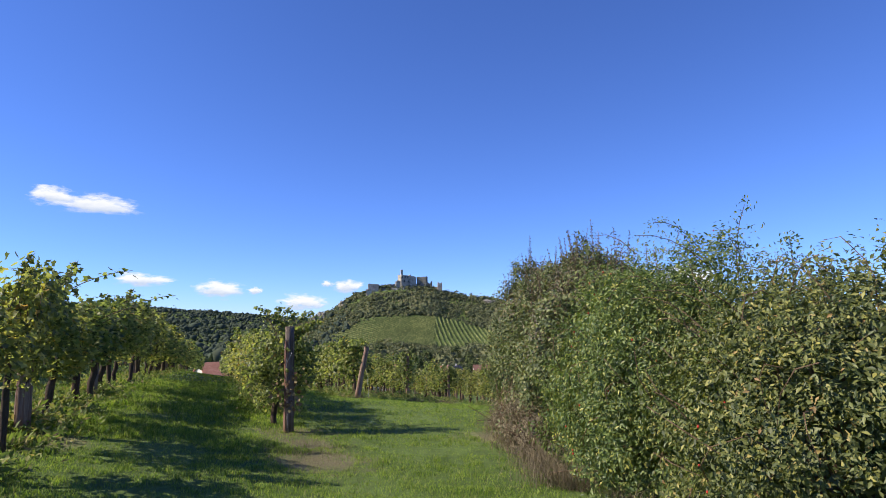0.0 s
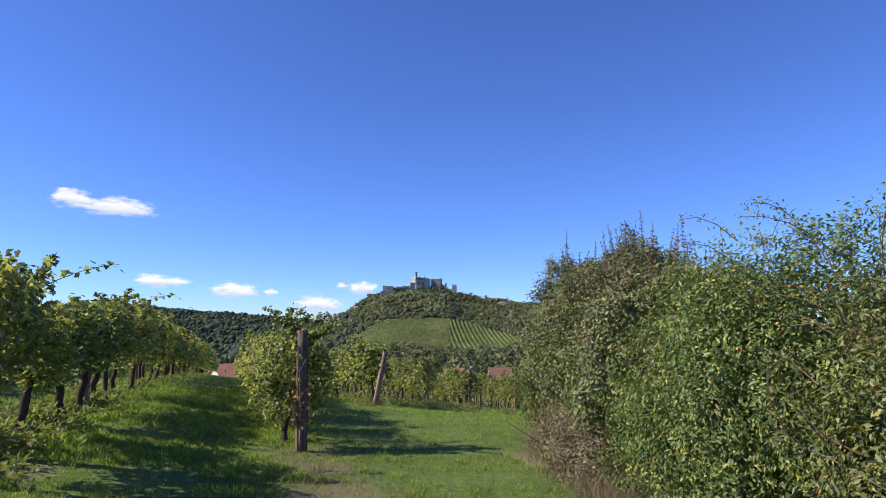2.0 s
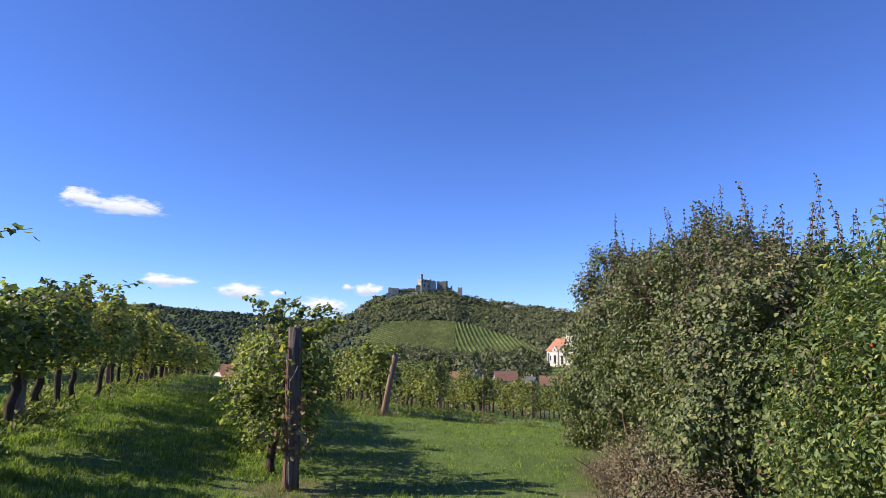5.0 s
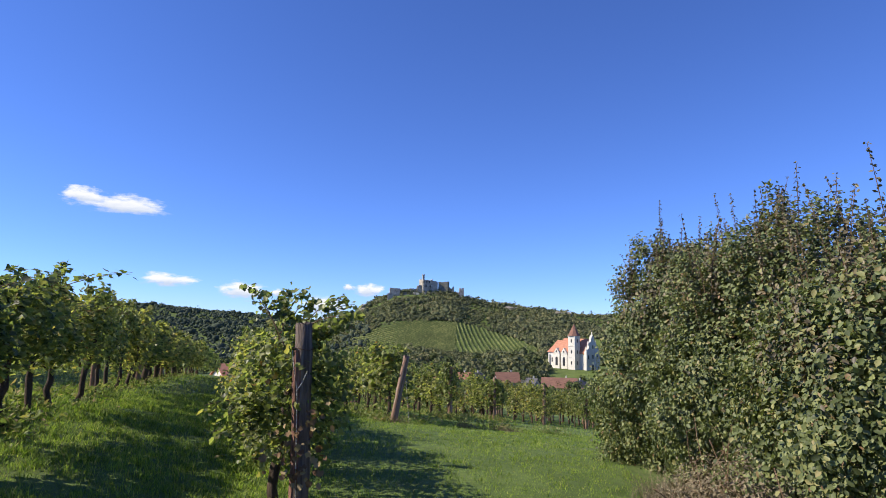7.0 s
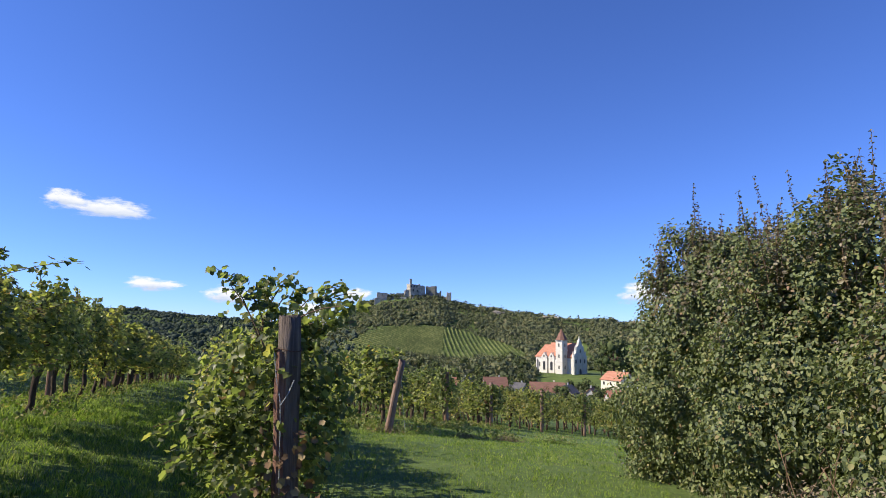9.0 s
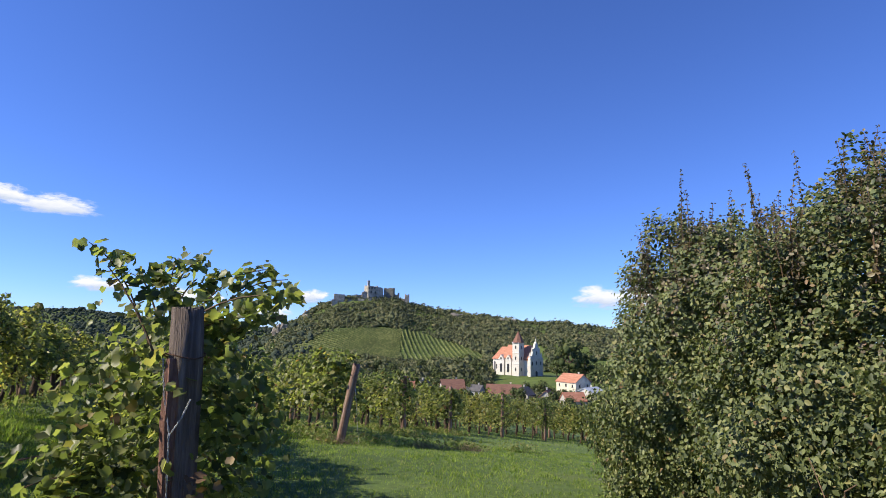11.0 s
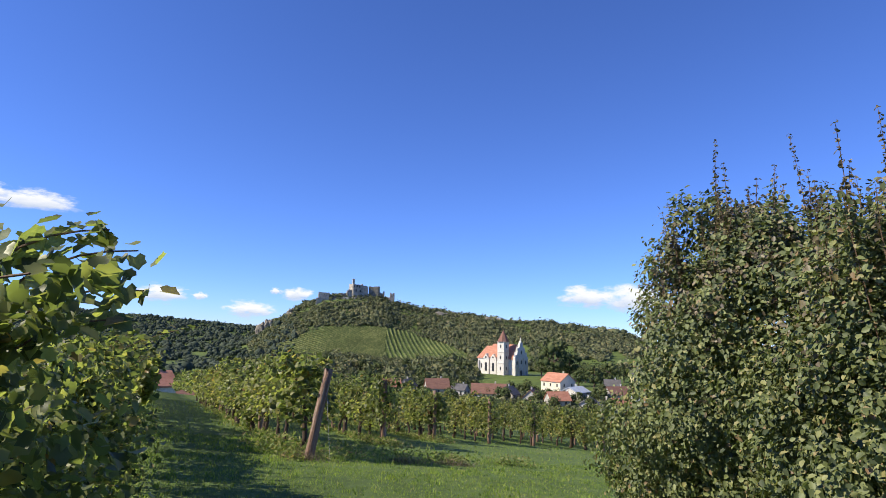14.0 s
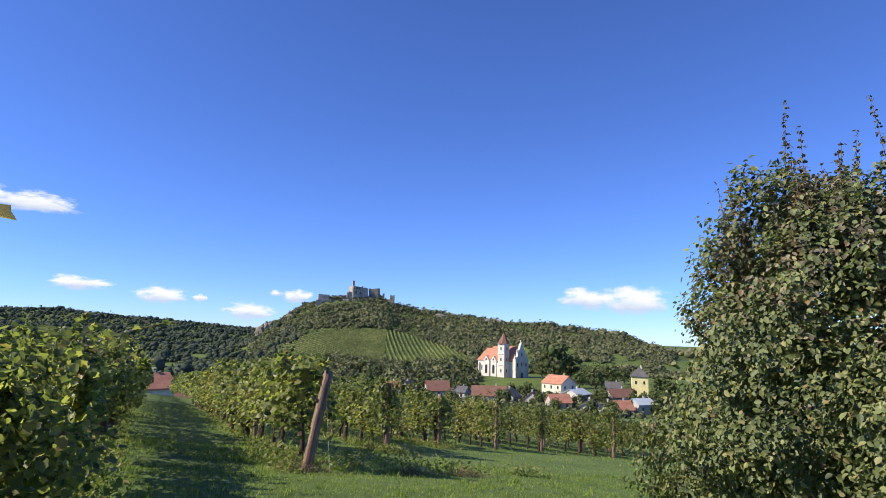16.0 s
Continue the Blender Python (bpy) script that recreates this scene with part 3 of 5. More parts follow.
# the end vine that has grown over its post
def end_vine():
    rng = np.random.default_rng(77)
    x, y = at_row(0.66, 9.45)
    ob = thing("grapevine", pose(x, y, ground_z(x, y), 0, 0, math.degrees(ROW_ANGLE)), "bushy end vine sprawling over a wooden post", "grapevine", "vines in the vineyard rows")
    part("trunk", trunk_mesh(rng, 0.04), M_BARK, ob, "gnarled dark brown trunk", True)
    canes = bmesh.new()
    trail = [((0.0, -0.5, 1.45), (-0.5, 0.2, 1.2), 0.62), ((0.1, -0.45, 1.6), (0.7, -0.7, 0.65), 0.6), ((-0.2, -0.5, 1.0), (-1.2, -0.8, 0.35), 0.45),
             ((-0.2, -0.4, 0.8), (-1.0, -1.0, 0.3), 0.45), ((0.05, -0.1, 1.65), (0.3, 0.2, 0.9), 0.5), ((-0.1, -0.4, 0.9), (-1.1, -0.6, 0.3), 0.45),
             ((0.0, -0.2, 1.6), (-0.3, 0.0, 1.0), 0.5), ((0.1, -0.4, 1.5), (0.6, -0.3, 0.7), 0.5)]
    v, f = vine_leaves(rng, 2600, LEAF_VINE, 0.06, 1.2, 0.42, 0.35, 1.62, 8, canes, trail)
    v = v + np.array((0.1, 0, 0))
    finish("foliage", tri_mesh("foliage", v, f), M_VINE, ob)["kind"] = "stuff"
    airy, face = [], []
    for a, c in (((0.1, -0.4, 1.45), (0.64, -0.34, 1.88)), ((0.05, -0.35, 1.5), (0.56, -0.4, 1.93)), ((0.1, -0.3, 1.4), (0.68, -0.25, 1.76)), ((0.15, -0.4, 1.3), (0.63, -0.37, 1.66)),
                 ((0.0, 0.2, 1.55), (0.06, 0.45, 2.05)), ((-0.05, 0.0, 1.5), (0.2, -0.1, 2.0)), ((0.0, -0.35, 1.4), (-0.36, -0.3, 2.02))):
        a, c = Vector(a), Vector(c)
        line = [a.lerp(c, k / 7) + Vector((0, 0, 0.12 * math.sin(k / 7 * math.pi))) for k in range(8)]
        tube(canes, line, list(np.linspace(0.006, 0.0025, 8)), 5)
        for k in range(44):
            w = 1 + 6 * k / 43
            i = min(6, int(w))
            q = line[i].lerp(line[i + 1], w - i) + Vector(rng.normal(0, 0.028, 3))
            airy.append(tuple(q))
            face.append((-0.5 + 0.4 * rng.normal(), -0.5, 0.9))
    leaf_objects(LEAF_VINE, airy, face, rng.uniform(0.035, 0.07, len(airy)), rng, ob, M_VINE_ONE)
    part("shoot_growth", canes, M_TWIG, ob, "thin brown shoots")["kind"] = "stuff"
    n = 220
    f = rng.beta(1.4, 1.2, n)
    z = 0.5 + 1.35 * f
    x = rng.normal(0, 0.24, n) * (0.7 + 0.6 * np.sin(f * math.pi))
    pos = np.stack([x, -0.62 - 0.12 * rng.random(n) + 0.5 * np.abs(x) + 0.25 * np.clip(z - 1.2, 0, 1), z], -1)
    pos = pos[np.abs(pos[:, 0] - 0.02) > 0.1]
    leaf_objects(LEAF_VINE, pos, np.tile((-1.0, -0.7, 0.6), (len(pos), 1)), rng.uniform(0.032, 0.056, len(pos)), rng, ob, M_VINE_ONE)
    n = 64
    z = 0.35 + 0.7 * rng.beta(1.2, 1.6, n)
    pos = np.stack([0.12 + rng.normal(0, 0.13, n), -0.84 - 0.05 * rng.random(n) + rng.normal(0, 0.04, n), z], -1)
    leaf_objects(LEAF_VINE, pos, np.tile((-0.4, -1.0, 0.3), (n, 1)), rng.uniform(0.035, 0.065, n), rng, ob, M_DRY_ONE)


end_vine()


# posts inside the rows
for i, (r, u0, u1) in enumerate(ROWS):
    for k in range(1, 7):
        u = u0 + k * 5.6 + (1.2 if i == 2 else 0)
        px, py = at_row(r + 0.02, u)
        vine_post(px, py, 1.7, 0.062, 0, 0, 200 + i * 10 + k, "dark wooden post within a vine row")
px, py = at_row(-2.5, 7.35)
vine_post(px, py, 1.7, 0.085, 0, 2, 190, "thick dark wooden end post in tall weeds")


def post_wires():
    """Twisted wire looped round the end post and running down its face."""
    ob = [o for o in bpy.data.objects if o.name.startswith("vineyard_post") and "frayed" in o["label"]][0]
    rad = 0.09
    bm = bmesh.new()
    tube(bm, [(rad * math.cos(a), rad * math.sin(a), 1.47 + 0.012 * math.sin(a * 2)) for a in np.linspace(0, math.tau, 19)], [0.0035] * 19, 5)
    part("wire_loop", bm, M_RUST, ob, "rusty wire loop")
    for name, pts in (("wire", [(-0.08, -0.05, 1.46), (-0.055, -0.085, 1.3), (-0.02, -0.1, 1.14), (-0.015, -0.105, 1.0), (-0.01, -0.1, 0.5), (0.0, -0.1, 0.05)]), ("wire", [(0.06, -0.085, 1.28), (0.03, -0.1, 1.2), (-0.02, -0.105, 1.12)])):
        bm = bmesh.new()
        for phase in (0, math.pi):
            line = []
            for k in range(len(pts) - 1):
                for q in np.linspace(0, 1, 12, endpoint=False):
                    p = Vector(pts[k]).lerp(Vector(pts[k + 1]), q)
                    w = (k * 12 + q * 12) * 1.1 + phase
                    line.append(p + Vector((math.cos(w), 0, 0)) * 0.003)
            tube(bm, line, [0.0016] * len(line), 4)
        part(name, bm, M_WIRE, ob, "twisted galvanised wire")


post_wires()


def guy_wire(x, y, x1, y1):
    bm = bmesh.new()
    z0, z1 = ground_z(x, y), ground_z(x1, y1)
    pts = [(x + (x1 - x) * k, y + (y1 - y) * k, z0 + 1.6 + (z1 - z0 - 1.6) * k - 0.03 * math.sin(k * math.pi)) for k in np.linspace(0, 1, 6)]
    tube(bm, pts, [0.0022] * 6, 4)
    tagged(part("guy_wire", bm, M_WIRE), "thin grey wire bracing a leaning post", "wire", "guy wires")


guy_wire(-1.12, 19.5, -0.95, 19.0)


# ---- hedge beside the path ----
def shrub(name, x, y, rx, ry, high, shape, size, mat, count, seed, label, upright=0, arching=0, hips=0, droop=0.5, stems=14, singles=0, singles_mat=None, canes=(), rough=1.0, bare=0, category="shrub", tall=1.0):
    rng = np.random.default_rng(seed)
    ob = thing(name, pose(x, y, ground_z(x, y)), label, category, "hedge shrubs beside the path")

    def surface(n, depth):
        a = rng.uniform(0, math.tau, n)
        side = rng.random(n) < 0.75
        a[side] = math.pi / 2 + (a[side] % math.pi)
        zf = rng.random(n)
        prof = np.where(zf > 0.35, np.clip(1 - (np.clip(zf - 0.3, 0, 1) / 0.71) ** 2.1, 0, 1) ** 0.55, 0.9 + 0.1 * zf / 0.35)
        d = np.stack([np.cos(a) * prof, np.sin(a) * prof, (zf - 0.3) * 1.3], -1)
        lump = np.array([noise.noise((p[0] * 2.2 + seed, p[1] * 2.2, p[2] * 2.2)) * 0.26 + noise.noise((p[0] * 6 + seed, p[1] * 6, p[2] * 6)) * 0.17 + noise.noise((p[0] * 14 + seed, p[1] * 14, p[2] * 14)) * 0.1 for p in d])
        lump = lump * rough
        k = (1 + lump) * (1 - depth)
        p = np.stack([d[:, 0] * rx * k, d[:, 1] * ry * k, zf * high * (1 + lump * 0.6 * smooth(0.3, 0.8, zf)) * (1 - depth * 0.5 * zf)], -1)
        return p, d + np.array((0, 0, 0.35))
    pieces = []
    per = 22
    n = count // per
    c, o = surface(n, np.abs(rng.normal(0, 0.12, n)))
    along = o + rng.normal(0, 0.5, o.shape) + np.array((0, 0, 0.25))
    along /= np.linalg.norm(along, axis=1, keepdims=True)
    p = np.repeat(c, per, 0) + np.repeat(along, per, 0) * rng.uniform(-0.1, 0.14, (n * per, 1)) + rng.normal(0, 0.042, (n * per, 3))
    p[:, 2] = np.maximum(p[:, 2], rng.uniform(0, 0.1, len(p)))
    pieces.append(scatter(shape, p, np.repeat(o, per, 0), rng.uniform(0.6, 1.25, len(p)) * size, rng, droop, 0.65))
    p, o = surface(count // 4, rng.uniform(0.22, 0.55, count // 4))
    pieces.append(scatter(LEAF_DIAMOND, p, o, rng.uniform(1.2, 2.0, len(p)) * size, rng, droop, 0.6))
    twigs = bmesh.new()
    for i in range(stems):
        q, _ = surface(1, np.array([0.15]))
        q = q[0]
        b0 = np.array((q[0] * 0.25, q[1] * 0.25, -0.05))
        mid_ = (b0 + q) / 2 + np.array((0, 0, 0.2 * high * rng.uniform(0.3, 1)))
        tube(twigs, [tuple(b0), tuple(mid_), tuple(q)], [0.022, 0.014, 0.005], 5)
    for i in range(bare):
        q, o = surface(2, np.array([0.03, 0.03]))
        while q[0][0] > 0.2 or q[0][2] < 0.25:
            q, o = surface(2, np.array([0.03, 0.03]))
        a, long = q[0], rng.uniform(0.3, 0.8)
        way = np.array((rng.normal(0, 0.4), rng.normal(0, 1), rng.normal(-0.2, 0.8)))
        way = way / np.linalg.norm(way) * long
        out_ = o[0] / np.linalg.norm(o[0])
        tube(twigs, [tuple(a - out_ * 0.1), tuple(a + way * 0.35 + out_ * 0.07), tuple(a + way * 0.7 + out_ * 0.06), tuple(a + way - out_ * 0.12)], [0.005, 0.0045, 0.004, 0.003], 4)
    spires = []
    for i in range(upright):
        q, o = surface(1, np.array([0.08]))
        while q[0][2] < high * 0.66:
            q, o = surface(1, np.array([0.08]))
        q, o = q[0], o[0]
        reach = rng.uniform(0.2, 0.55) if i % 3 else rng.uniform(0.5, 0.95)
        reach *= tall
        reach *= smooth(0.5, 0.95, q[2] / high) * 0.7 + 0.3
        dirn = np.array((o[0] * 0.12 + rng.normal(0, 0.07), o[1] * 0.12 + rng.normal(0, 0.07), 1))
        n = max(7, int(reach / 0.04))
        t = np.linspace(0, 1, n)[:, None]
        line = q - np.array((0, 0, 0.25)) + dirn * t * (reach + 0.25) + np.array((rng.normal(0, 0.06), rng.normal(0, 0.06), 0)) * t ** 2
        tube(twigs, [tuple(v) for v in line[::4]] + [tuple(line[-1])], list(np.linspace(0.007, 0.002, len(line[::4]) + 1)), 4)
        turn = np.arange(n)[:, None] * 1.6 + rng.uniform(0, 6)
        for k in range(4):
            a = turn + k * math.tau / 4
            side = np.concatenate([np.cos(a), np.sin(a), np.full((n, 1), 0.5)], 1)
            long = size * rng.uniform(0.95, 1.35, n) * (1.0 - 0.5 * t[:, 0])
            spires.append(scatter(shape, line + side * long[:, None] * 0.35, side * np.array((0.5, 0.5, 1.4)), long, rng, 0.0, 0.45))
    for i in range(arching):
        q, o = surface(1, np.array([0.06]))
        while q[0][2] < high * 0.55:
            q, o = surface(1, np.array([0.06]))
        q, o = q[0], o[0]
        reach, dirn, sag = rng.uniform(0.4, 0.9), np.array((o[0] * 0.8 + rng.normal(0, 0.4), o[1] * 0.5 + rng.normal(0, 0.4), 0.9)), 0.55
        n = max(11, int(reach * 26))
        t = np.linspace(0, 1, n)[:, None]
        line = q + dirn * t * reach - np.array((0, 0, sag)) * t ** 2 * reach
        tube(twigs, [tuple(v) for v in line[::5]], list(np.linspace(0.006, 0.002, len(line[::5]))), 4)
        pp = np.repeat(line, 4, 0) + rng.normal(0, 0.03, (n * 4, 3))
        pieces.append(scatter(shape, pp, np.tile((0, 0, 0.5), (len(pp), 1)), rng.uniform(0.5, 0.85, len(pp)) * size * (1.15 - 0.5 * np.repeat(t[:, 0], 4)), rng, 0.1, 1.0))
    if upright:
        # brownish leaves over the sunny top
        c, o = surface(count // 60, np.abs(rng.normal(0, 0.04, count // 60)))
        keep_ = c[:, 2] + rng.normal(0, 0.3, len(c)) > high * 0.62
        c, o = np.repeat(c[keep_], 14, 0), np.repeat(o[keep_], 14, 0)
        spires.append(scatter(shape, c + rng.normal(0, 0.06, c.shape), o, rng.uniform(0.6, 1.1, len(c)) * size, rng, droop, 0.7))
        finish("shoot_growth", tri_mesh("shoot_growth", *joined(spires)), M_TIPS, ob, "upright shoots with purplish-brown leaves")["kind"] = "stuff"
    for a, b_, c in canes:
        t = np.linspace(0, 1, 40)[:, None]
        line = np.array(a) * (1 - t) ** 2 + 2 * np.array(b_) * t * (1 - t) + np.array(c) * t ** 2
        tube(twigs, [tuple(v) for v in line[::6]], list(np.linspace(0.007, 0.003, len(line[::6]))), 4)
        pp = np.repeat(line, 4, 0) + rng.normal(0, 0.04, (160, 3))
        pieces.append(scatter(shape, pp, np.tile((0, 0, 0.6), (160, 1)), rng.uniform(0.6, 1.1, 160) * size, rng, 0.4, 0.8))
    finish("foliage", tri_mesh("foliage", *joined(pieces)), mat, ob)["kind"] = "stuff"
    part("branchwork", twigs, M_TWIG, ob, "thin brown woody stems")["kind"] = "stuff"
    ball = bmesh.new()
    bmesh.ops.create_icosphere(ball, subdivisions=2, radius=0.008)
    bmesh.ops.scale(ball, vec=(1, 1, 1.5), verts=ball.verts)
    hip_mesh = bpy.data.meshes.new("rose_hip")
    ball.to_mesh(hip_mesh)
    ball.free()
    hip_mesh.materials.append(M_HIP)
    for i in range(hips):
        q, _ = surface(1, np.array([-0.02]))
        while q[0][0] > 0:
            q, _ = surface(1, np.array([-0.02]))
        h = new("rose_hip", hip_mesh)
        h.parent, h.location = ob, q[0]
    if singles:
        q, o = surface(singles * 4, np.full(singles * 4, -0.01))
        face = np.argsort(q[:, 0] + 0.4 * q[:, 1])[:singles]
        leaf_objects(shape, q[face], o[face], rng.uniform(0.7, 1.3, singles) * size, rng, ob, singles_mat, droop)
    return ob


shrub("bramble_shrub", 3.95, 3.05, 1.75, 1.65, 2.3, LEAF_SLIM, 0.05, M_BRAMBLE, 30000, 101, "tangled olive-green bramble thicket beside the mown path", 0, 16, 14, stems=30, rough=1.45, bare=70)
shrub("rose_shrub", 3.65, 5.2, 1.85, 1.7, 2.55, LEAF_SLIM, 0.05, M_ROSE, 58000, 102, "green wild rose with red hips and arching canes", 0, 24, 44, rough=1.25, bare=24, singles=280, singles_mat=M_ROSE_ONE,
      canes=[((-0.1, -0.9, 1.9), (-0.35, -1.0, 2.6), (-0.3, -1.35, 3.05)), ((0.0, -0.9, 1.9), (-0.2, -1.2, 2.4), (-0.5, -1.25, 2.75)), ((0.1, 0.2, 2.2), (-0.1, 0.3, 2.9), (-0.45, 0.4, 2.7)), ((0.2, 0.0, 2.2), (-0.2, 0.1, 3.2), (-0.7, 0.0, 3.0)), ((0.6, -0.6, 2.1), (0.5, -0.8, 2.8), (0.3, -1.0, 2.7))])
shrub("elder_shrub", 6.0, 5.4, 1.6, 2.2, 2.85, LEAF_SLIM, 0.09, M_BRAMBLE, 9000, 106, "pale green elder rising behind the wild rose", 0, 16)
shrub("hazel_shrub", 3.85, 8.0, 1.9, 1.75, 2.68, LEAF_OVAL, 0.052, M_HEDGE, 48000, 103, "dull green shrub with dry stalks at its foot", 80, 6, singles=300, singles_mat=M_HEDGE_ONE)
shrub("hazel_shrub", 4.4, 10.7, 2.1, 2.0, 3.5, LEAF_OVAL, 0.055, M_HEDGE, 56000, 104, "tall dull green shrub with upright brownish shoots", 120, 0, tall=0.95, singles=280, singles_mat=M_HEDGE_ONE,
      canes=[((-1.6, -0.1, 1.9), (-1.75, -0.1, 2.6), (-1.85, -0.1, 3.05)), ((-1.3, 0.3, 2.2), (-1.35, 0.3, 2.7), (-1.45, 0.35, 3.1))])
shrub("hazel_shrub", 4.52, 13.3, 2.2, 2.0, 4.0, LEAF_OVAL, 0.058, M_HEDGE, 60000, 105, "tall dull green shrub with thin shoots above a mown path", 120, 0, tall=0.95)


for bx, by, bh in ((1.95, 8.0, 0.75), (2.0, 7.1, 0.62), (2.15, 9.0, 0.6)):
    shrub("dry_shrub", bx, by, 0.42, 0.6, bh, LEAF_SLIM, 0.034, M_DRY, 3600, 120 + int(by), "low dead greyish-brown shrub at the hedge's foot", stems=40, category="dry shrub", rough=1.4, bare=14)


# ---- castle, church, village ----
VIEW = (-0.72, 8.2)


def from_overlook(bearing, dist):
    """Plan position by bearing, clockwise from the castle, and distance from the path's end."""
    a = radians(bearing)
    return VIEW[0] + dist * math.sin(a), VIEW[1] + dist * math.cos(a)


def gable_house(x, y, wide, deep, wall_h, roof_h, turn, wall_mat, roof_mat, label, storeys=1, bays=3, chimney=True, hip=False, sink=1.5):
    """A house whose ridge runs along its own x axis."""
    z = ground_z(x, y)
    ob = thing("house", pose(x, y, z, 0, 0, turn), label, "house", "village houses")
    bm = bmesh.new()
    w, d, h = wide / 2, deep / 2, wall_h
    inset = wide * 0.3 if hip else 0
    v = [bm.verts.new(p) for p in ((-w, -d, -sink), (w, -d, -sink), (w, d, -sink), (-w, d, -sink), (-w, -d, h), (w, -d, h), (w, d, h), (-w, d, h))]
    for f in ((0, 1, 5, 4), (2, 3, 7, 6)):
        bm.faces.new([v[i] for i in f])
    if hip:
        bm.faces.new((v[1], v[2], v[6], v[5]))
        bm.faces.new((v[3], v[0], v[4], v[7]))
    else:
        a, c = bm.verts.new((-w, 0, h + roof_h)), bm.verts.new((w, 0, h + roof_h))
        bm.faces.new((v[3], v[0], v[4], a, v[7]))
        bm.faces.new((v[1], v[2], v[6], c, v[5]))
    wall = part("wall", bm, wall_mat, ob)
    bm = bmesh.new()
    e, t = 0.45, 0.3
    k = roof_h / d
    lay = []
    for dz in (0.05, 0.05 + t):
        lay.append([bm.verts.new(p) for p in ((-w - e, -d - e, h - e * k + dz), (w + e, -d - e, h - e * k + dz), (w + e - inset, 0, h + roof_h + dz), (-w - e + inset, 0, h + roof_h + dz), (w + e, d + e, h - e * k + dz), (-w - e, d + e, h - e * k + dz))])
    for L, flip in ((lay[0], True), (lay[1], False)):
        faces = [(0, 1, 2, 3), (3, 2, 4, 5)] + ([(1, 4, 2), (0, 3, 5)] if hip else [])
        for f in faces:
            bm.faces.new([L[i] for i in (f[::-1] if flip else f)])
    rim = (0, 1, 4, 5) if hip else (0, 1, 2, 4, 5, 3)
    for i, j in zip(rim, rim[1:] + rim[:1]):
        bm.faces.new((lay[0][i], lay[0][j], lay[1][j], lay[1][i]))
    part("roof", bm, roof_mat, ob)
    if chimney:
        bm = bmesh.new()
        box(bm, (0.7, 0.7, 1.8), (w * 0.4, d * 0.2, h + roof_h + 0.2), 0, 0.05)
        box(bm, (0.9, 0.9, 0.15), (w * 0.4, d * 0.2, h + roof_h + 1.15))
        part("chimney", bm, wall_mat, ob)
    me = window_mesh()
    for s in range(storeys):
        zz = (s + 0.55) * wall_h / storeys
        for i in range(bays):
            put_window(me, ob, (-w + (i + 0.5) * wide / bays, -d, zz), 0)
        for i in range(2 if bays < 4 else 3):
            n = 2 if bays < 4 else 3
            put_window(me, ob, (w, -d + (i + 0.5) * deep / n, zz), 90)
            put_window(me, ob, (-w, -d + (i + 0.5) * deep / n, zz), -90)
    return ob


WINDOWS = {}


def window_mesh(wide=1.0, high=1.5, arched=False):
    key = (wide, high, arched)
    if key not in WINDOWS:
        bm = bmesh.new()
        if arched:
            n = 8
            ring = [(-wide / 2, -high / 2), (wide / 2, -high / 2)] + [(wide / 2 * math.cos(math.pi * i / n), high / 2 - wide / 2 + wide / 2 * math.sin(math.pi * i / n)) for i in range(n + 1)]
            front = [bm.verts.new((p[0], -0.03, p[1])) for p in ring]
            rear = [bm.verts.new((p[0], 0.1, p[1])) for p in ring]
            bm.faces.new(front)
            for i in range(len(ring)):
                j = (i + 1) % len(ring)
                bm.faces.new((front[i], rear[i], rear[j], front[j]))
        else:
            box(bm, (wide, 0.12, high), (0, 0.02, 0))
            box(bm, (wide + 0.3, 0.22, 0.12), (0, -0.03, -high / 2 - 0.06))
            box(bm, (0.08, 0.16, high), (0, 0.01, 0))
        me = bpy.data.meshes.new("window")
        bm.to_mesh(me)
        bm.free()
        me.materials.append(M_DARK)
        WINDOWS[key] = me
    return WINDOWS[key]


def put_window(me, parent, at, turn):
    o = new("window", me)
    o.parent = parent
    o.matrix_basis = pose(*at, 0, 0, turn)
    return o


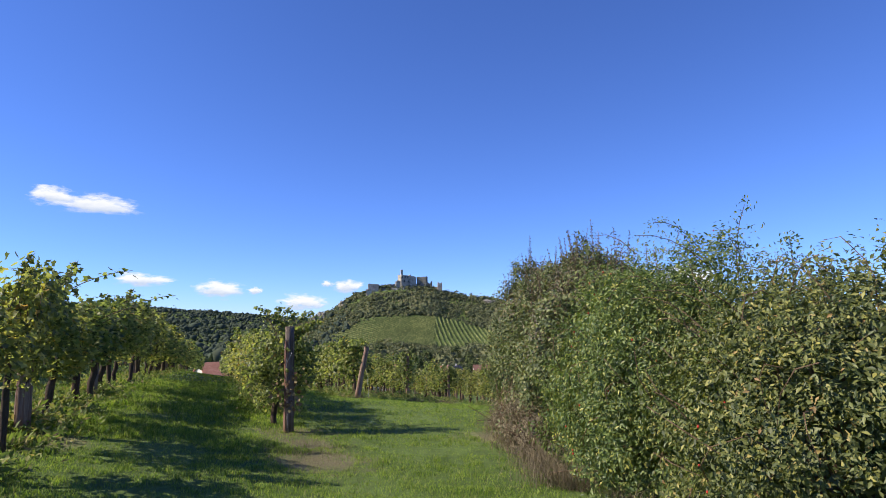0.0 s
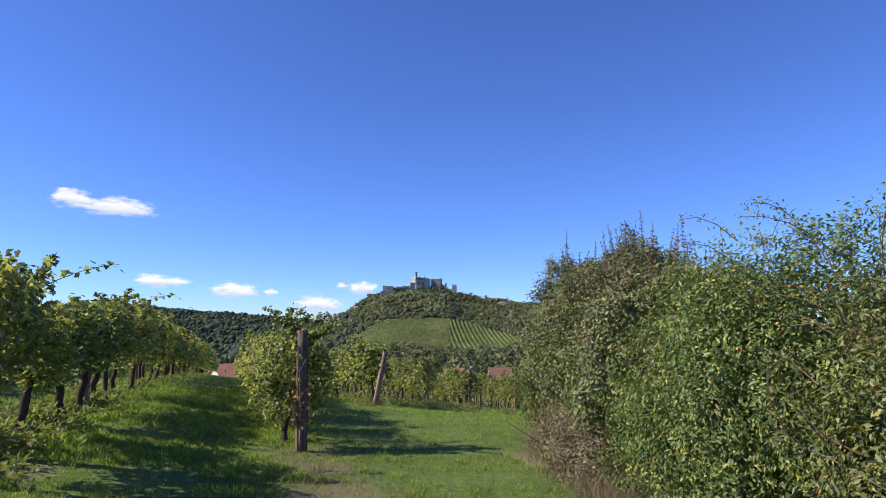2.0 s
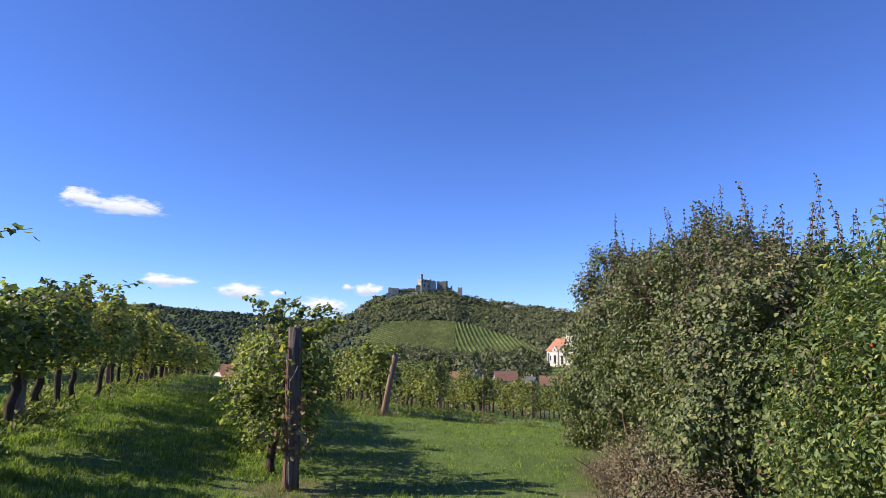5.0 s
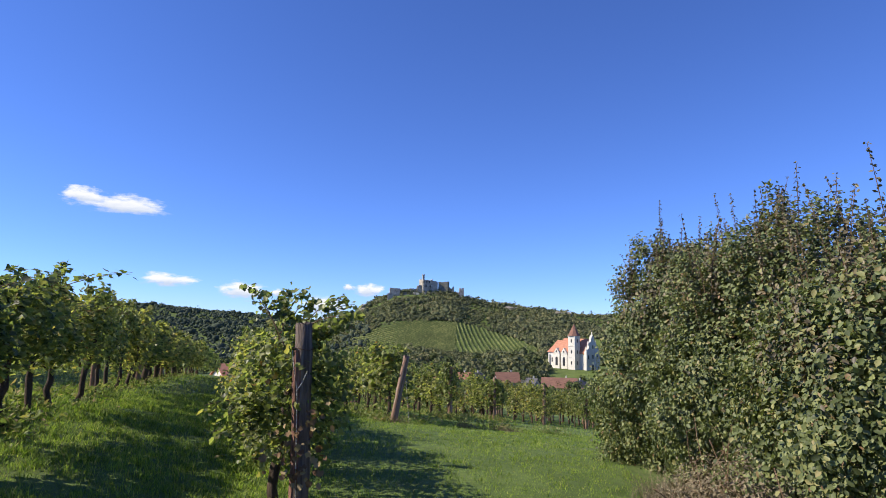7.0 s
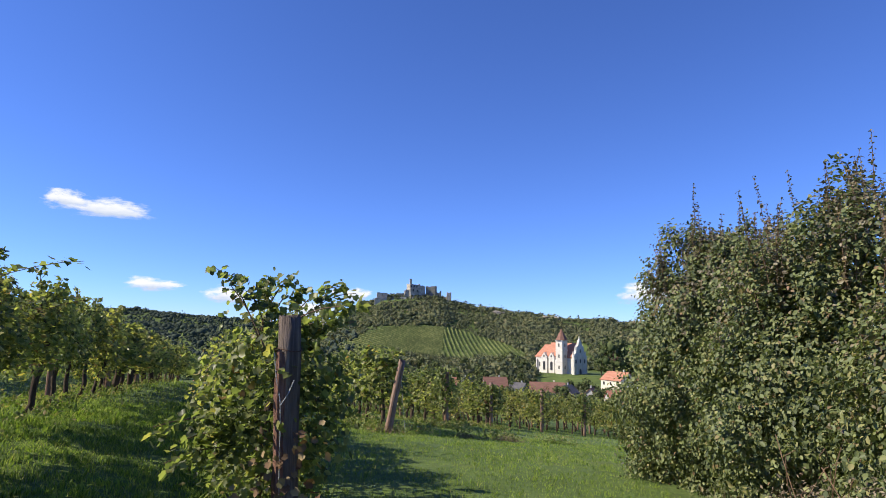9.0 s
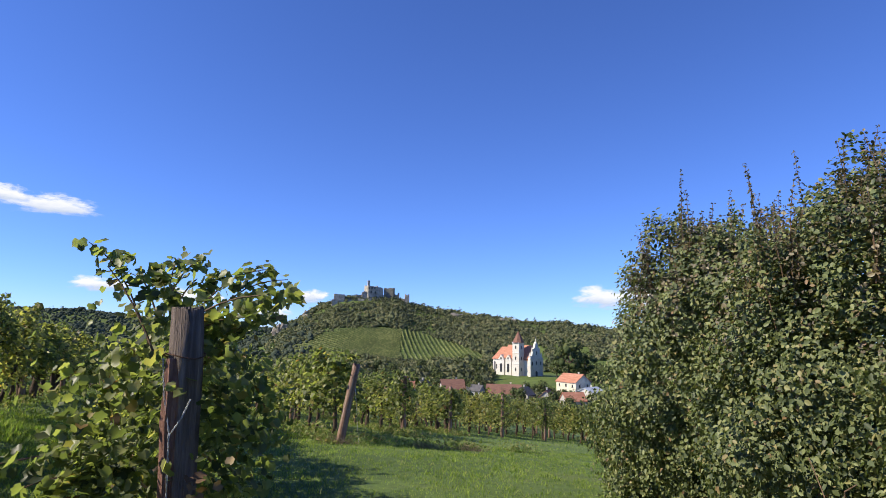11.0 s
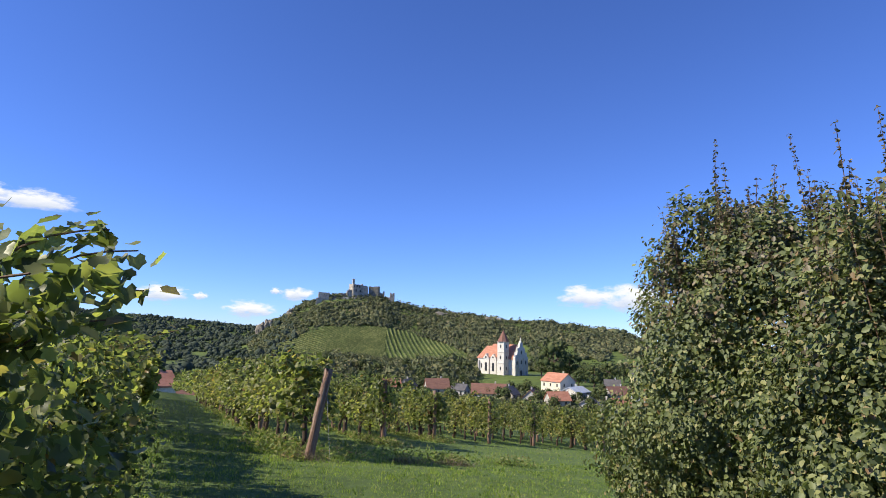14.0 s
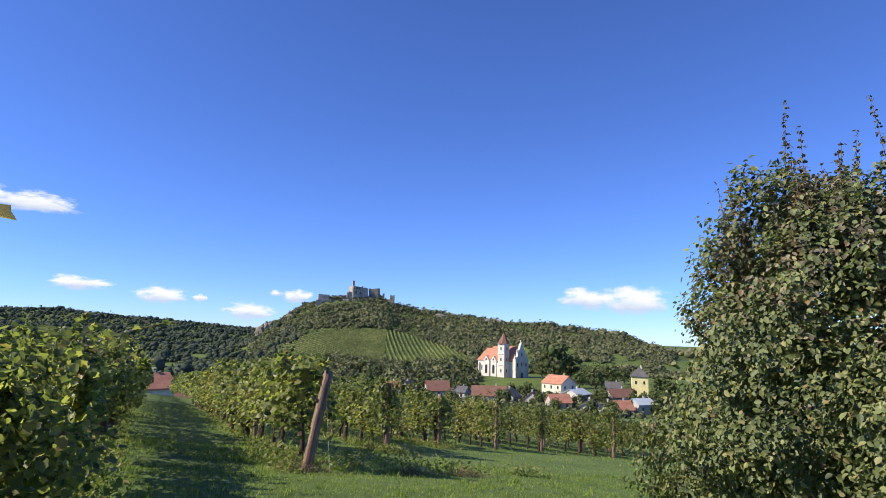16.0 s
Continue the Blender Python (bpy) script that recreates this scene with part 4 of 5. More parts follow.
def church():
    x, y = from_overlook(14.55, 462)
    z = ground_z(x, y)
    ob = thing("church", pose(x, y, z, 0, 0, -52), "white baroque church with orange roof and slim tower", "church")
    L, W, H = 34, 13, 12
    bm = bmesh.new()
    box(bm, (L, W, H + 3), (-2, 0, H / 2 - 1.5))
    part("nave_wall", bm, M_WHITE, ob)
    bm = bmesh.new()
    r = [bm.verts.new(p) for p in ((-19.8, -7.2, H - 0.4), (15.4, -7.2, H - 0.4), (15.4, 0, H + 9), (-15, 0, H + 9), (15.4, 7.2, H - 0.4), (-19.8, 7.2, H - 0.4))]
    for f in ((0, 1, 2, 3), (3, 2, 4, 5), (0, 3, 5), (1, 4, 2), (0, 5, 4, 1)):
        bm.faces.new([r[i] for i in f])
    part("nave_roof", bm, M_TILE, ob, "orange tiled roof")
    # chapel aisles along the side with buttresses
    bm = bmesh.new()
    for i in range(6):
        box(bm, (1.0, 1.6, 11), (-17.5 + i * 4.6, -W / 2 - 0.5, 4.5), 0, 0.1)
    part("buttresses", bm, M_WHITE, ob)
    arch = window_mesh(1.1, 3.6, True)
    for i in range(5):
        put_window(arch, ob, (-15.2 + i * 4.6, -W / 2 - 0.02, 6.0), 0)
    # two chapels with tall arches and small gables, and the raised roof over the crossing
    for xx in (-9.5, -2.6):
        bm = bmesh.new()
        box(bm, (5.6, 2.0, 13.0), (xx, -W / 2 - 0.7, 5.0), 0, 0.12)
        g = [bm.verts.new(p) for p in ((xx - 3.0, -W / 2 - 1.9, 11.4), (xx + 3.0, -W / 2 - 1.9, 11.4), (xx, -W / 2 - 1.9, 15.2), (xx - 3.0, -W / 2 + 0.6, 11.4), (xx + 3.0, -W / 2 + 0.6, 11.4), (xx, -W / 2 + 3.2, 15.2))]
        for f in ((0, 1, 2), (0, 2, 5, 3), (2, 1, 4, 5)):
            bm.faces.new([g[i] for i in f])
        part("chapel", bm, M_WHITE, ob)
    tall = window_mesh(2.2, 6.4, True)
    round_ = window_mesh(1.3, 1.5, True)
    for xx in (-9.5, -2.6):
        put_window(tall, ob, (xx, -W / 2 - 1.72, 5.4), 0)
        put_window(round_, ob, (xx, -W / 2 - 1.92, 12.6), 0)
    bm = bmesh.new()
    r = [bm.verts.new(p) for p in ((-9, -7.4, H + 0.6), (15.6, -7.4, H + 0.6), (15.6, 0, H + 10.6), (-9, 0, H + 10.6), (15.6, 7.4, H + 0.6), (-9, 7.4, H + 0.6))]
    for f in ((0, 1, 2, 3), (3, 2, 4, 5), (0, 3, 5), (1, 4, 2), (0, 5, 4, 1)):
        bm.faces.new([r[i] for i in f])
    part("upper_roof", bm, M_TILE, ob, "orange tiled roof")
    # tower
    bm = bmesh.new()
    box(bm, (6.2, 6.2, 27), (7.5, -9.0, 11), 0, 0.12)
    for zz in (9, 17, 24.3):
        box(bm, (6.8, 6.8, 0.5), (7.5, -9.0, zz), 0, 0.1)
    tower = part("tower", bm, M_WHITE, ob)
    bm = bmesh.new()
    bmesh.ops.create_cone(bm, cap_ends=True, segments=8, radius1=4.6, radius2=0.15, depth=8.5, matrix=Matrix.Translation((7.5, -9.0, 28.8)) @ Matrix.Rotation(radians(22.5), 4, "Z"))
    part("spire", bm, M_TILE_OLD, tower, "dull red pointed spire")
    slit = window_mesh(1.1, 2.6, True)
    for zz in (5, 13, 21):
        put_window(slit, tower, (7.5, -12.12, zz), 0)
        put_window(slit, tower, (10.62, -9.0, zz), 90)
    # gabled west front with curved shoulders
    bm = bmesh.new()
    prof = [(-8, -3), (8, -3), (8, 13), (7.2, 14.2), (5.2, 15.5), (4.6, 18.5), (3.8, 20), (2.2, 21), (1.6, 23.5), (0, 25.5)]
    prof += [(-a, b_) for a, b_ in prof[::-1][1:-2]]
    fr = [bm.verts.new((17.6, a, b_)) for a, b_ in prof]
    bk = [bm.verts.new((15.8, a, b_)) for a, b_ in prof]
    bm.faces.new(fr)
    bm.faces.new(bk[::-1])
    for i in range(len(prof)):
        j = (i + 1) % len(prof)
        bm.faces.new((fr[i], bk[i], bk[j], fr[j]))
    for zz in (6.5, 13):
        box(bm, (0.5, 16.4, 0.5), (17.7, 0, zz))
    for yy in (-7.4, -3.2, 3.2, 7.4):
        box(bm, (0.5, 0.9, 15.5), (17.75, yy, 5.2))
    front = part("west_front", bm, M_WHITE, ob, "white curved gable front with pilasters")
    for yy, zz in ((-7.3, 15.4), (7.3, 15.4), (-4.6, 19.6), (4.6, 19.6), (0, 26.2)):
        bm = bmesh.new()
        box(bm, (0.9, 0.9, 1.4), (16.7, yy, zz - 0.9), 0, 0.1)
        bmesh.ops.create_cone(bm, cap_ends=True, segments=6, radius1=0.5, radius2=0.08, depth=2.2, matrix=Matrix.Translation((16.7, yy, zz + 0.9)))
        part("pinnacle", bm, M_WHITE, front)
    put_window(window_mesh(2.4, 4.6, True), front, (17.66, 0, 1.6), 90)
    for yy, zz in ((-5.3, 9.5), (0, 9.8), (5.3, 9.5), (0, 17)):
        put_window(window_mesh(1.4, 2.8, True), front, (17.66, yy, zz), 90)
    bm = bmesh.new()
    box(bm, (0.25, 0.25, 2.4), (16.7, 0, 28.2))
    box(bm, (0.25, 1.2, 0.25), (16.7, 0, 28.7))
    part("cross", bm, M_SLATE, front)


church()

HOUSES = [
    # bearing, distance, width, depth, wall, roof, turn, wall colour, roof colour, storeys, bays, hipped
    (19.75, 335, 14, 12, 8.0, 4.0, -62, M_CREAM, M_TILE, "cream two-storey house with an orange tiled roof", 2, 3, False),
    (24.6, 372, 9, 7, 4, 3.2, -20, M_WHITE, M_SLATE, "small white house with a dark grey roof", 1, 2, False),
    (25.1, 316, 13, 8, 4, 3.5, 12, M_GREY, M_TILE_OLD, "low house with a dull red tiled roof", 1, 3, False),
    (21.3, 318, 13, 10, 4.0, 2.4, 40, M_WHITE, M_METAL, "low hall with a pale blue-grey metal roof", 1, 3, False),
    (22.6, 278, 8, 8, 2.6, 2.4, 62, M_WHITE, M_SLATE, "white gabled shed with a grey roof", 1, 2, False),
    (24.2, 276, 7, 7, 2.6, 2.3, 58, M_WHITE, M_SLATE, "white gabled shed among village roofs", 1, 2, False),
    (25.3, 272, 8, 7, 2.6, 3.4, 10, M_GREY, M_TILE, "low house with a bright orange tiled roof", 1, 2, False),
    (27.0, 282, 9, 7, 4.2, 2.2, 15, M_GREY, M_METAL, "grey house with a pale flat-pitched roof", 1, 2, False),
    (8.4, 320, 12, 9, 3.6, 4.6, 4, M_GREY, M_TILE_OLD, "old house with a steep brown-red roof", 1, 3, False),
    (10.6, 318, 8, 7, 3.2, 2.6, -35, M_GREY, M_SLATE, "grey house with a dark grey roof", 1, 2, False),
    (13.3, 305, 17, 8, 3.2, 4.2, -12, M_CREAM, M_TILE_OLD, "long house with a weathered red-brown roof", 1, 4, False),
    (15.2, 300, 8, 8, 3.4, 3.4, 48, M_GREY, M_SLATE, "grey house with a dark slate roof", 1, 2, False),
    (17.4, 290, 8, 8, 3.0, 3.6, 60, M_GREY, M_TILE_OLD, "gabled house with a grey-brown roof", 1, 2, False),
    (19.7, 285, 10, 7, 3.0, 3.4, 8, M_GREY, M_TILE, "low house with a red tiled roof", 1, 2, False),
    (4.0, 318, 10, 8, 4, 3.6, 10, M_CREAM, M_TILE, "house with a bright orange roof behind the vines", 1, 2, False),
    (5.6, 325, 7, 8, 4, 3.2, 55, M_GREY, M_SLATE, "small grey house with a grey roof", 1, 2, False),
    (-1.7, 236, 8, 7, 8.6, 3.8, 15, M_CREAM, M_TILE, "house with a red-orange roof rising behind vines", 1, 2, False),
    (-17.2, 128, 8, 7, 4.5, 2.4, 40, M_WHITE, M_TILE, "white house with a red roof below the rows", 1, 2, False),
    (-14.0, 150, 10, 8, 4.6, 2.6, 20, M_GREY, M_TILE_OLD, "low house with a brown tiled roof", 1, 2, False),
]
for be, di, wi, de, wh, rh, tu, wm, rm, lab, st, ba, hp in HOUSES:
    hx, hy = from_overlook(be, di)
    gable_house(hx, hy, wi, de, wh, rh, tu, wm, rm, lab, st, ba, True, hp)

hx, hy = from_overlook(26.9, 362)
yt = thing("tower_house", pose(hx, hy, ground_z(hx, hy), 0, 0, -25), "pale yellow tower house with a dark pyramid roof", "house", "village houses")
bm = bmesh.new()
box(bm, (9, 9, 13.5), (0, 0, 5.2), 0, 0.1)
box(bm, (9.5, 9.5, 0.5), (0, 0, 11.8), 0, 0.08)
part("wall", bm, M_YELLOW, yt)
bm = bmesh.new()
bmesh.ops.create_cone(bm, cap_ends=True, segments=4, radius1=7.4, radius2=0.3, depth=4.8, matrix=Matrix.Translation((0, 0, 14.3)) @ Matrix.Rotation(radians(45), 4, "Z"))
part("roof", bm, M_SLATE, yt)
bm = bmesh.new()
box(bm, (0.8, 0.8, 1.8), (0.8, 0, 17))
part("chimney", bm, M_WHITE, yt)
for zz in (3.2, 8.6):
    for xx in (-2.2, 2.2):
        put_window(window_mesh(), yt, (xx, -4.5, zz), 0)
        put_window(window_mesh(), yt, (4.5, xx, zz), 90)


def ruin_block(bm, w, d, h, at, rng, ragged=2.0, turn=0.0):
    """A roofless block of walls with a broken, stepped top and gaps where the masonry has fallen."""
    n = max(6, int(w / 1.3))
    for sx, sy, ax in ((0, -1, 0), (0, 1, 0), (-1, 0, 1), (1, 0, 1)):
        span = w if ax == 0 else d
        m = n if ax == 0 else max(4, int(d / 1.3))
        dip, top = rng.uniform(0, 6), 0.0
        for i in range(m):
            if rng.random() < 0.45:
                top = rng.uniform(0, 1) ** 1.6
            tall = h - ragged * (0.35 + 0.45 * math.sin(dip + i * 0.5) + 1.1 * top) - abs(rng.normal(0, 0.2))
            c = (-0.5 + (i + 0.5) / m) * span
            px, py = (c, sy * d / 2) if ax == 0 else (sx * w / 2, c)
            q = Matrix.Rotation(turn, 3, "Z") @ Vector((px, py, 0))
            box(bm, (span / m * 1.02, 1.6, tall + 6) if ax == 0 else (1.6, span / m * 1.02, tall + 6), (at[0] + q.x, at[1] + q.y, at[2] + tall / 2 - 3), turn)


def castle():
    rng = np.random.default_rng(9)
    ob = thing("castle", pose(0, 850, 52), "ruined stone castle on a wooded hilltop", "castle")

    def ruin(name, mat, *blocks):
        bm = bmesh.new()
        for w, d, h, at, rag, turn in blocks:
            ruin_block(bm, w, d, h, at, rng, rag, radians(turn))
        return part(name, bm, mat, ob)
    keep = ruin("keep", M_STONE, (14, 12, 17, (5, 4, 0), 1.2, 24), (10, 9, 15, (15, 6, 0), 2.2, 24), (6, 6, 9, (-4, 0, 0), 2.5, 10))
    bm = bmesh.new()
    box(bm, (2.9, 2.9, 27), (1.2, 0, 9.6), 0.2, 0.2)
    for k in range(4):
        a = k * math.pi / 2 + 0.2 + math.pi / 4
        box(bm, (1.0, 1.0, 1.2), (1.2 + 1.6 * math.cos(a), 1.6 * math.sin(a), 23.4), 0.2, 0.1)
    box(bm, (3.5, 3.5, 0.8), (1.2, 0, 22.5), 0.2, 0.2)
    part("turret", bm, M_STONE, ob)
    ruin("east_block", M_STONE_DARK, (13, 9, 15.5, (31, 9, 0), 1.6, -10), (9, 7, 10, (40, 8, -2), 3.4, -8))
    ruin("gate_tower", M_STONE, (13, 10, 9.5, (-39, -2, -6), 0.7, 5))
    ruin("curtain_wall", M_STONE_DARK, (24, 3, 4.5, (-21, 2, -3), 1.6, 4), (9, 5, 6.5, (-11, 3, -3), 2.2, 8))
    ruin("outer_wall", M_STONE, (34, 3, 6, (-31, -10, -10.5), 1.2, 6), (16, 3, 6, (-4, -13, -8.5), 2.4, -4))
    ruin("east_tower", M_STONE, (5, 5, 14, (56, 0, -8), 2.4, 0), (11, 2, 7, (50, -4, -13), 1.6, -8), (12, 3, 5, (47, 4, -5), 2.6, -8))
    slit = window_mesh(1.5, 3.0, True)
    for xx, zz in ((0, 13), (4, 13.5), (8, 13), (3, 7.5), (9, 7)):
        put_window(slit, keep, (xx + 2.2, -5.0 + xx * 0.42, zz), 24)


castle()


def crag(x, y, w, h, seed):
    rng = np.random.default_rng(seed)
    bm = bmesh.new()
    bmesh.ops.create_icosphere(bm, subdivisions=3, radius=1)
    for v in bm.verts:
        k = 1 + 0.5 * noise.noise(v.co * 1.8 + Vector((seed, 0, 0))) + 0.2 * noise.noise(v.co * 6)
        v.co = Vector((v.co.x * w * k, v.co.y * w * 0.7 * k, v.co.z * h * k))
    ob = part("rock_outcrop", bm, M_ROCK)
    ob.matrix_basis = pose(x, y, ground_z(x, y))
    tagged(ob, "grey limestone outcrop on the castle hillside", "rock", "limestone outcrops")


for i, (be, di, w, h) in enumerate(((-8.0, 846, 9, 13), (-7.4, 845, 8, 9), (-5.4, 846, 9, 6), (8.5, 840, 10, 4), (13.5, 845, 14, 4))):
    crag(*from_overlook(be, di), w, h, i + 1)


# ---- trees and woods ----
def rough_ball(level, seed, squash=0.9, k=0.4):
    bm = bmesh.new()
    bmesh.ops.create_icosphere(bm, subdivisions=level, radius=1)
    for v in bm.verts:
        v.co *= 1 + k * noise.noise(v.co * 1.6 + Vector((seed * 7.3, 0, 0))) + k * 0.7 * noise.noise(v.co * 4 + Vector((0, seed * 3.1, 0)))
        v.co.z *= squash
    bm.verts.ensure_lookup_table()
    out = np.array([v.co[:] for v in bm.verts]), np.array([[v.index for v in f.verts] for f in bm.faces])
    bm.free()
    return out


BALLS_FAR = [rough_ball(1, i + 20, 0.9, 0.5) for i in range(6)]


def balls_at(shapes, pos, size, rng):
    pieces = []
    pick = rng.integers(len(shapes), size=len(pos))
    for i, (v, f) in enumerate(shapes):
        p, s = pos[pick == i], size[pick == i]
        if not len(p):
            continue
        a = rng.uniform(0, math.tau, len(p))
        ca, sa = np.cos(a)[:, None], np.sin(a)[:, None]
        x, y = v[None, :, 0] * ca - v[None, :, 1] * sa, v[None, :, 0] * sa + v[None, :, 1] * ca
        al = np.stack([x, y, np.broadcast_to(v[None, :, 2], x.shape)], -1) * s[:, None, None] + p[:, None, :]
        pieces.append((al.reshape(-1, 3), (f[None] + (np.arange(len(p)) * len(v))[:, None, None]).reshape(-1, 3)))
    return joined(pieces)


def clumps_at(pos, size, rng, cards):
    """Tree crowns: a rough core with loose sprays of foliage round it."""
    core = balls_at(BALLS_FAR, pos, size * 0.66, rng)
    d = rng.normal(0, 1, (len(pos) * cards, 3))
    d[:, 2] = np.abs(d[:, 2]) - 0.2
    d /= np.linalg.norm(d, axis=1, keepdims=True)
    big = np.repeat(size, cards)
    q = np.repeat(pos, cards, 0) + d * (big * rng.uniform(0.5, 0.98, len(big)))[:, None] * np.array((1, 1, 1.1))
    return joined([core, scatter(LEAF_SPRAY, q, d, big * rng.uniform(0.28, 0.6, len(big)), rng, 0.1, 0.7)])


def in_field(be, d):
    """The vineyard on the castle hill."""
    top = np.interp(be, [-7.4, -5.9, -2.6, 1.1, 4.9, 9, 11.3], [690, 699, 712, 718, 728, 688, 640])
    return (be > -7.4) & (be < 11.3) & (d > 590) & (d < top)


def woods(name, label, spread, n, size, cards, seed, keep, mat=M_WOODS_HAZED):
    rng = np.random.default_rng(seed)
    b0, b1, d0, d1 = spread
    be, d = rng.uniform(b0, b1, n), np.sqrt(rng.uniform(d0 ** 2, d1 ** 2, n))
    ok = keep(be, d)
    be, d = be[ok], d[ok]
    x, y = VIEW[0] + d * np.sin(np.radians(be)), VIEW[1] + d * np.cos(np.radians(be))
    grow = np.array([noise.noise((p * 0.02, q * 0.02, seed)) for p, q in zip(x, y)])
    s = rng.uniform(0.55, 1.2, len(x)) * size * (1 + 0.9 * grow) * np.where(rng.random(len(x)) < 0.08, 1.5, 1)
    z = height(x, y) + s * 0.45
    ob = finish(name, tri_mesh(name, *clumps_at(np.stack([x, y, z], -1), s, rng, cards)), mat, smooth=True)
    tagged(ob, label, "woods", kind="stuff")


def clearing(be, d):
    return ((be > 12.2) & (be < 31) & (d > 585) & (d < 670 + 35 * np.sin(be * 1.3) + 22 * np.sin(be * 3.1))) | in_field(be, d)


woods("hillside_woods", "dark green scrub and oak woods on the castle hillside", (-9, 30, 640, 900), 8500, 3.5, 18, 1, lambda b_, d: ~clearing(b_, d) & ~((b_ > -3.4) & (b_ < 4.4) & (d > 812)))
woods("foothill_woods", "dark green trees along the foot of the hill", (-8, 32, 545, 660), 3200, 3.5, 22, 2, lambda b_, d: ~clearing(b_, d))
woods("valley_woods", "dark green woods across the valley floor", (-42, -5, 420, 1250), 6500, 4.3, 4, 3, lambda b_, d: (d > 800) | (np.sin(b_ * 1.3) * np.cos(d / 45) > -0.55), M_WOODS_FAR_HAZED)
woods("valley_trees", "dense dark trees between the village and the hill", (-9, 12.2, 385, 585), 1000, 3.8, 30, 6, lambda b_, d: d > 0)
woods("castle_scrub", "low scrub growing round the castle walls", (-3.6, 4.6, 808, 872), 680, 2.1, 16, 7, lambda b_, d: ~((b_ > -3.3) & (b_ < -0.9) & (d > 818) & (d < 836)) | (np.sin(b_ * 9) > 0.3))
woods("castle_trees", "dark rounded trees standing among the castle ruins", (1.5, 5.6, 830, 862), 64, 3.1, 34, 12, lambda b_, d: d > 0)
woods("village_gardens", "shrubs and small fruit trees between village houses", (1, 30, 258, 350), 800, 1.7, 18, 8, lambda b_, d: d > 0)
woods("far_woods", "distant dark trees beyond the castle hill", (20, 45, 820, 1500), 3000, 5.2, 4, 5, lambda b_, d: d > 0)
woods("ridge_woods", "distant dark forest covering a long ridge", (-46, -3, 1500, 2080), 7000, 6.0, 2, 4, lambda b_, d: d > 0, M_WOODS_FAR_HAZED)


def tree_kind(seed, high, label):
    rng = np.random.default_rng(seed)
    ob = thing("tree", Matrix(), label, "tree", "village trees")
    bm = bmesh.new()
    tube(bm, [(0, 0, -0.5), (0.1, 0, high * 0.2), (0.1, 0.1, high * 0.45), (0, 0.2, high * 0.8)], [high * 0.035, high * 0.028, high * 0.02, high * 0.006], 7)
    for i in range(6):
        a, h0 = rng.uniform(0, math.tau), high * rng.uniform(0.25, 0.55)
        tube(bm, [(0.1, 0.05, h0), (math.cos(a) * high * 0.14, math.sin(a) * high * 0.14, h0 + high * 0.12), (math.cos(a) * high * 0.27, math.sin(a) * high * 0.27, h0 + high * 0.2)], [high * 0.014, high * 0.009, high * 0.003], 5)
    part("trunk", bm, M_BARK, ob)
    n = 20
    d = rng.normal(0, 1, (n, 3))
    d /= np.linalg.norm(d, axis=1, keepdims=True)
    p = d * rng.uniform(0.45, 1, (n, 1)) * np.array((0.3, 0.3, 0.34)) * high + np.array((0, 0, 0.6 * high))
    v1 = balls_at(BALLS_FAR, p, rng.uniform(0.07, 0.13, n) * high, rng)
    m = 420
    d = rng.normal(0, 1, (m, 3))
    d /= np.linalg.norm(d, axis=1, keepdims=True)
    lump = np.array([0.25 * noise.noise(Vector(q) * 2.5 + Vector((seed, 0, 0))) for q in d])
    q = d * (1.02 + lump[:, None]) * rng.uniform(0.8, 1.1, (m, 1)) * np.array((0.36, 0.36, 0.4)) * high + np.array((0, 0, 0.6 * high))
    v2 = scatter(LEAF_SPRAY, q, d, rng.uniform(0.035, 0.08, m) * high, rng, 0.3, 0.8)
    finish("crown", tri_mesh("crown", *joined([v1, v2])), M_TREE, ob, smooth=True)
    return ob


def plant_trees():
    rng = np.random.default_rng(12)
    kinds = [tree_kind(60 + i, 10, "dark green leafy tree between village houses") for i in range(5)]
    spots = [(19.3, 425, 29), (20.8, 440, 21), (18.2, 445, 14), (23.0, 380, 18), (24.4, 400, 17), (25.6, 430, 12), (23.4, 312, 8), (21.6, 400, 12), (22.2, 420, 15), (11.2, 420, 12), (10.4, 440, 11), (10.9, 380, 8),
             (16.9, 330, 8), (16.2, 330, 6), (28.6, 380, 12), (29.5, 350, 11), (28.2, 330, 8), (11.9, 330, 6), (6.8, 330, 8), (9.5, 350, 9), (7.3, 360, 9), (3.0, 350, 8), (2.0, 370, 10), (0.5, 360, 8)]
    for i in range(14):
        spots.append((rng.uniform(-12, 10), rng.uniform(400, 560), rng.uniform(7, 12)))
    for i in range(26):
        spots.append((rng.uniform(-22, -8), rng.uniform(240, 420), rng.uniform(6, 10)))
    for i in range(9):
        spots.append((rng.uniform(19, 31), rng.uniform(470, 520), rng.uniform(6, 10)))
    for i in range(85):
        spots.append((rng.uniform(2, 29), rng.uniform(255, 335), rng.uniform(4, 8)))
    used = set()
    for be, d, h in spots:
        src = kinds[rng.integers(len(kinds))]
        c = copy_thing(src, Matrix()) if src in used else src
        used.add(src)
        x, y = from_overlook(be, d)
        k = h / 10
        c.matrix_basis = pose(x, y, ground_z(x, y) - 0.2, 0, 0, rng.uniform(0, 360)) @ Matrix.Diagonal((k * rng.uniform(0.9, 1.25), k, k * rng.uniform(0.9, 1.1), 1))


plant_trees()


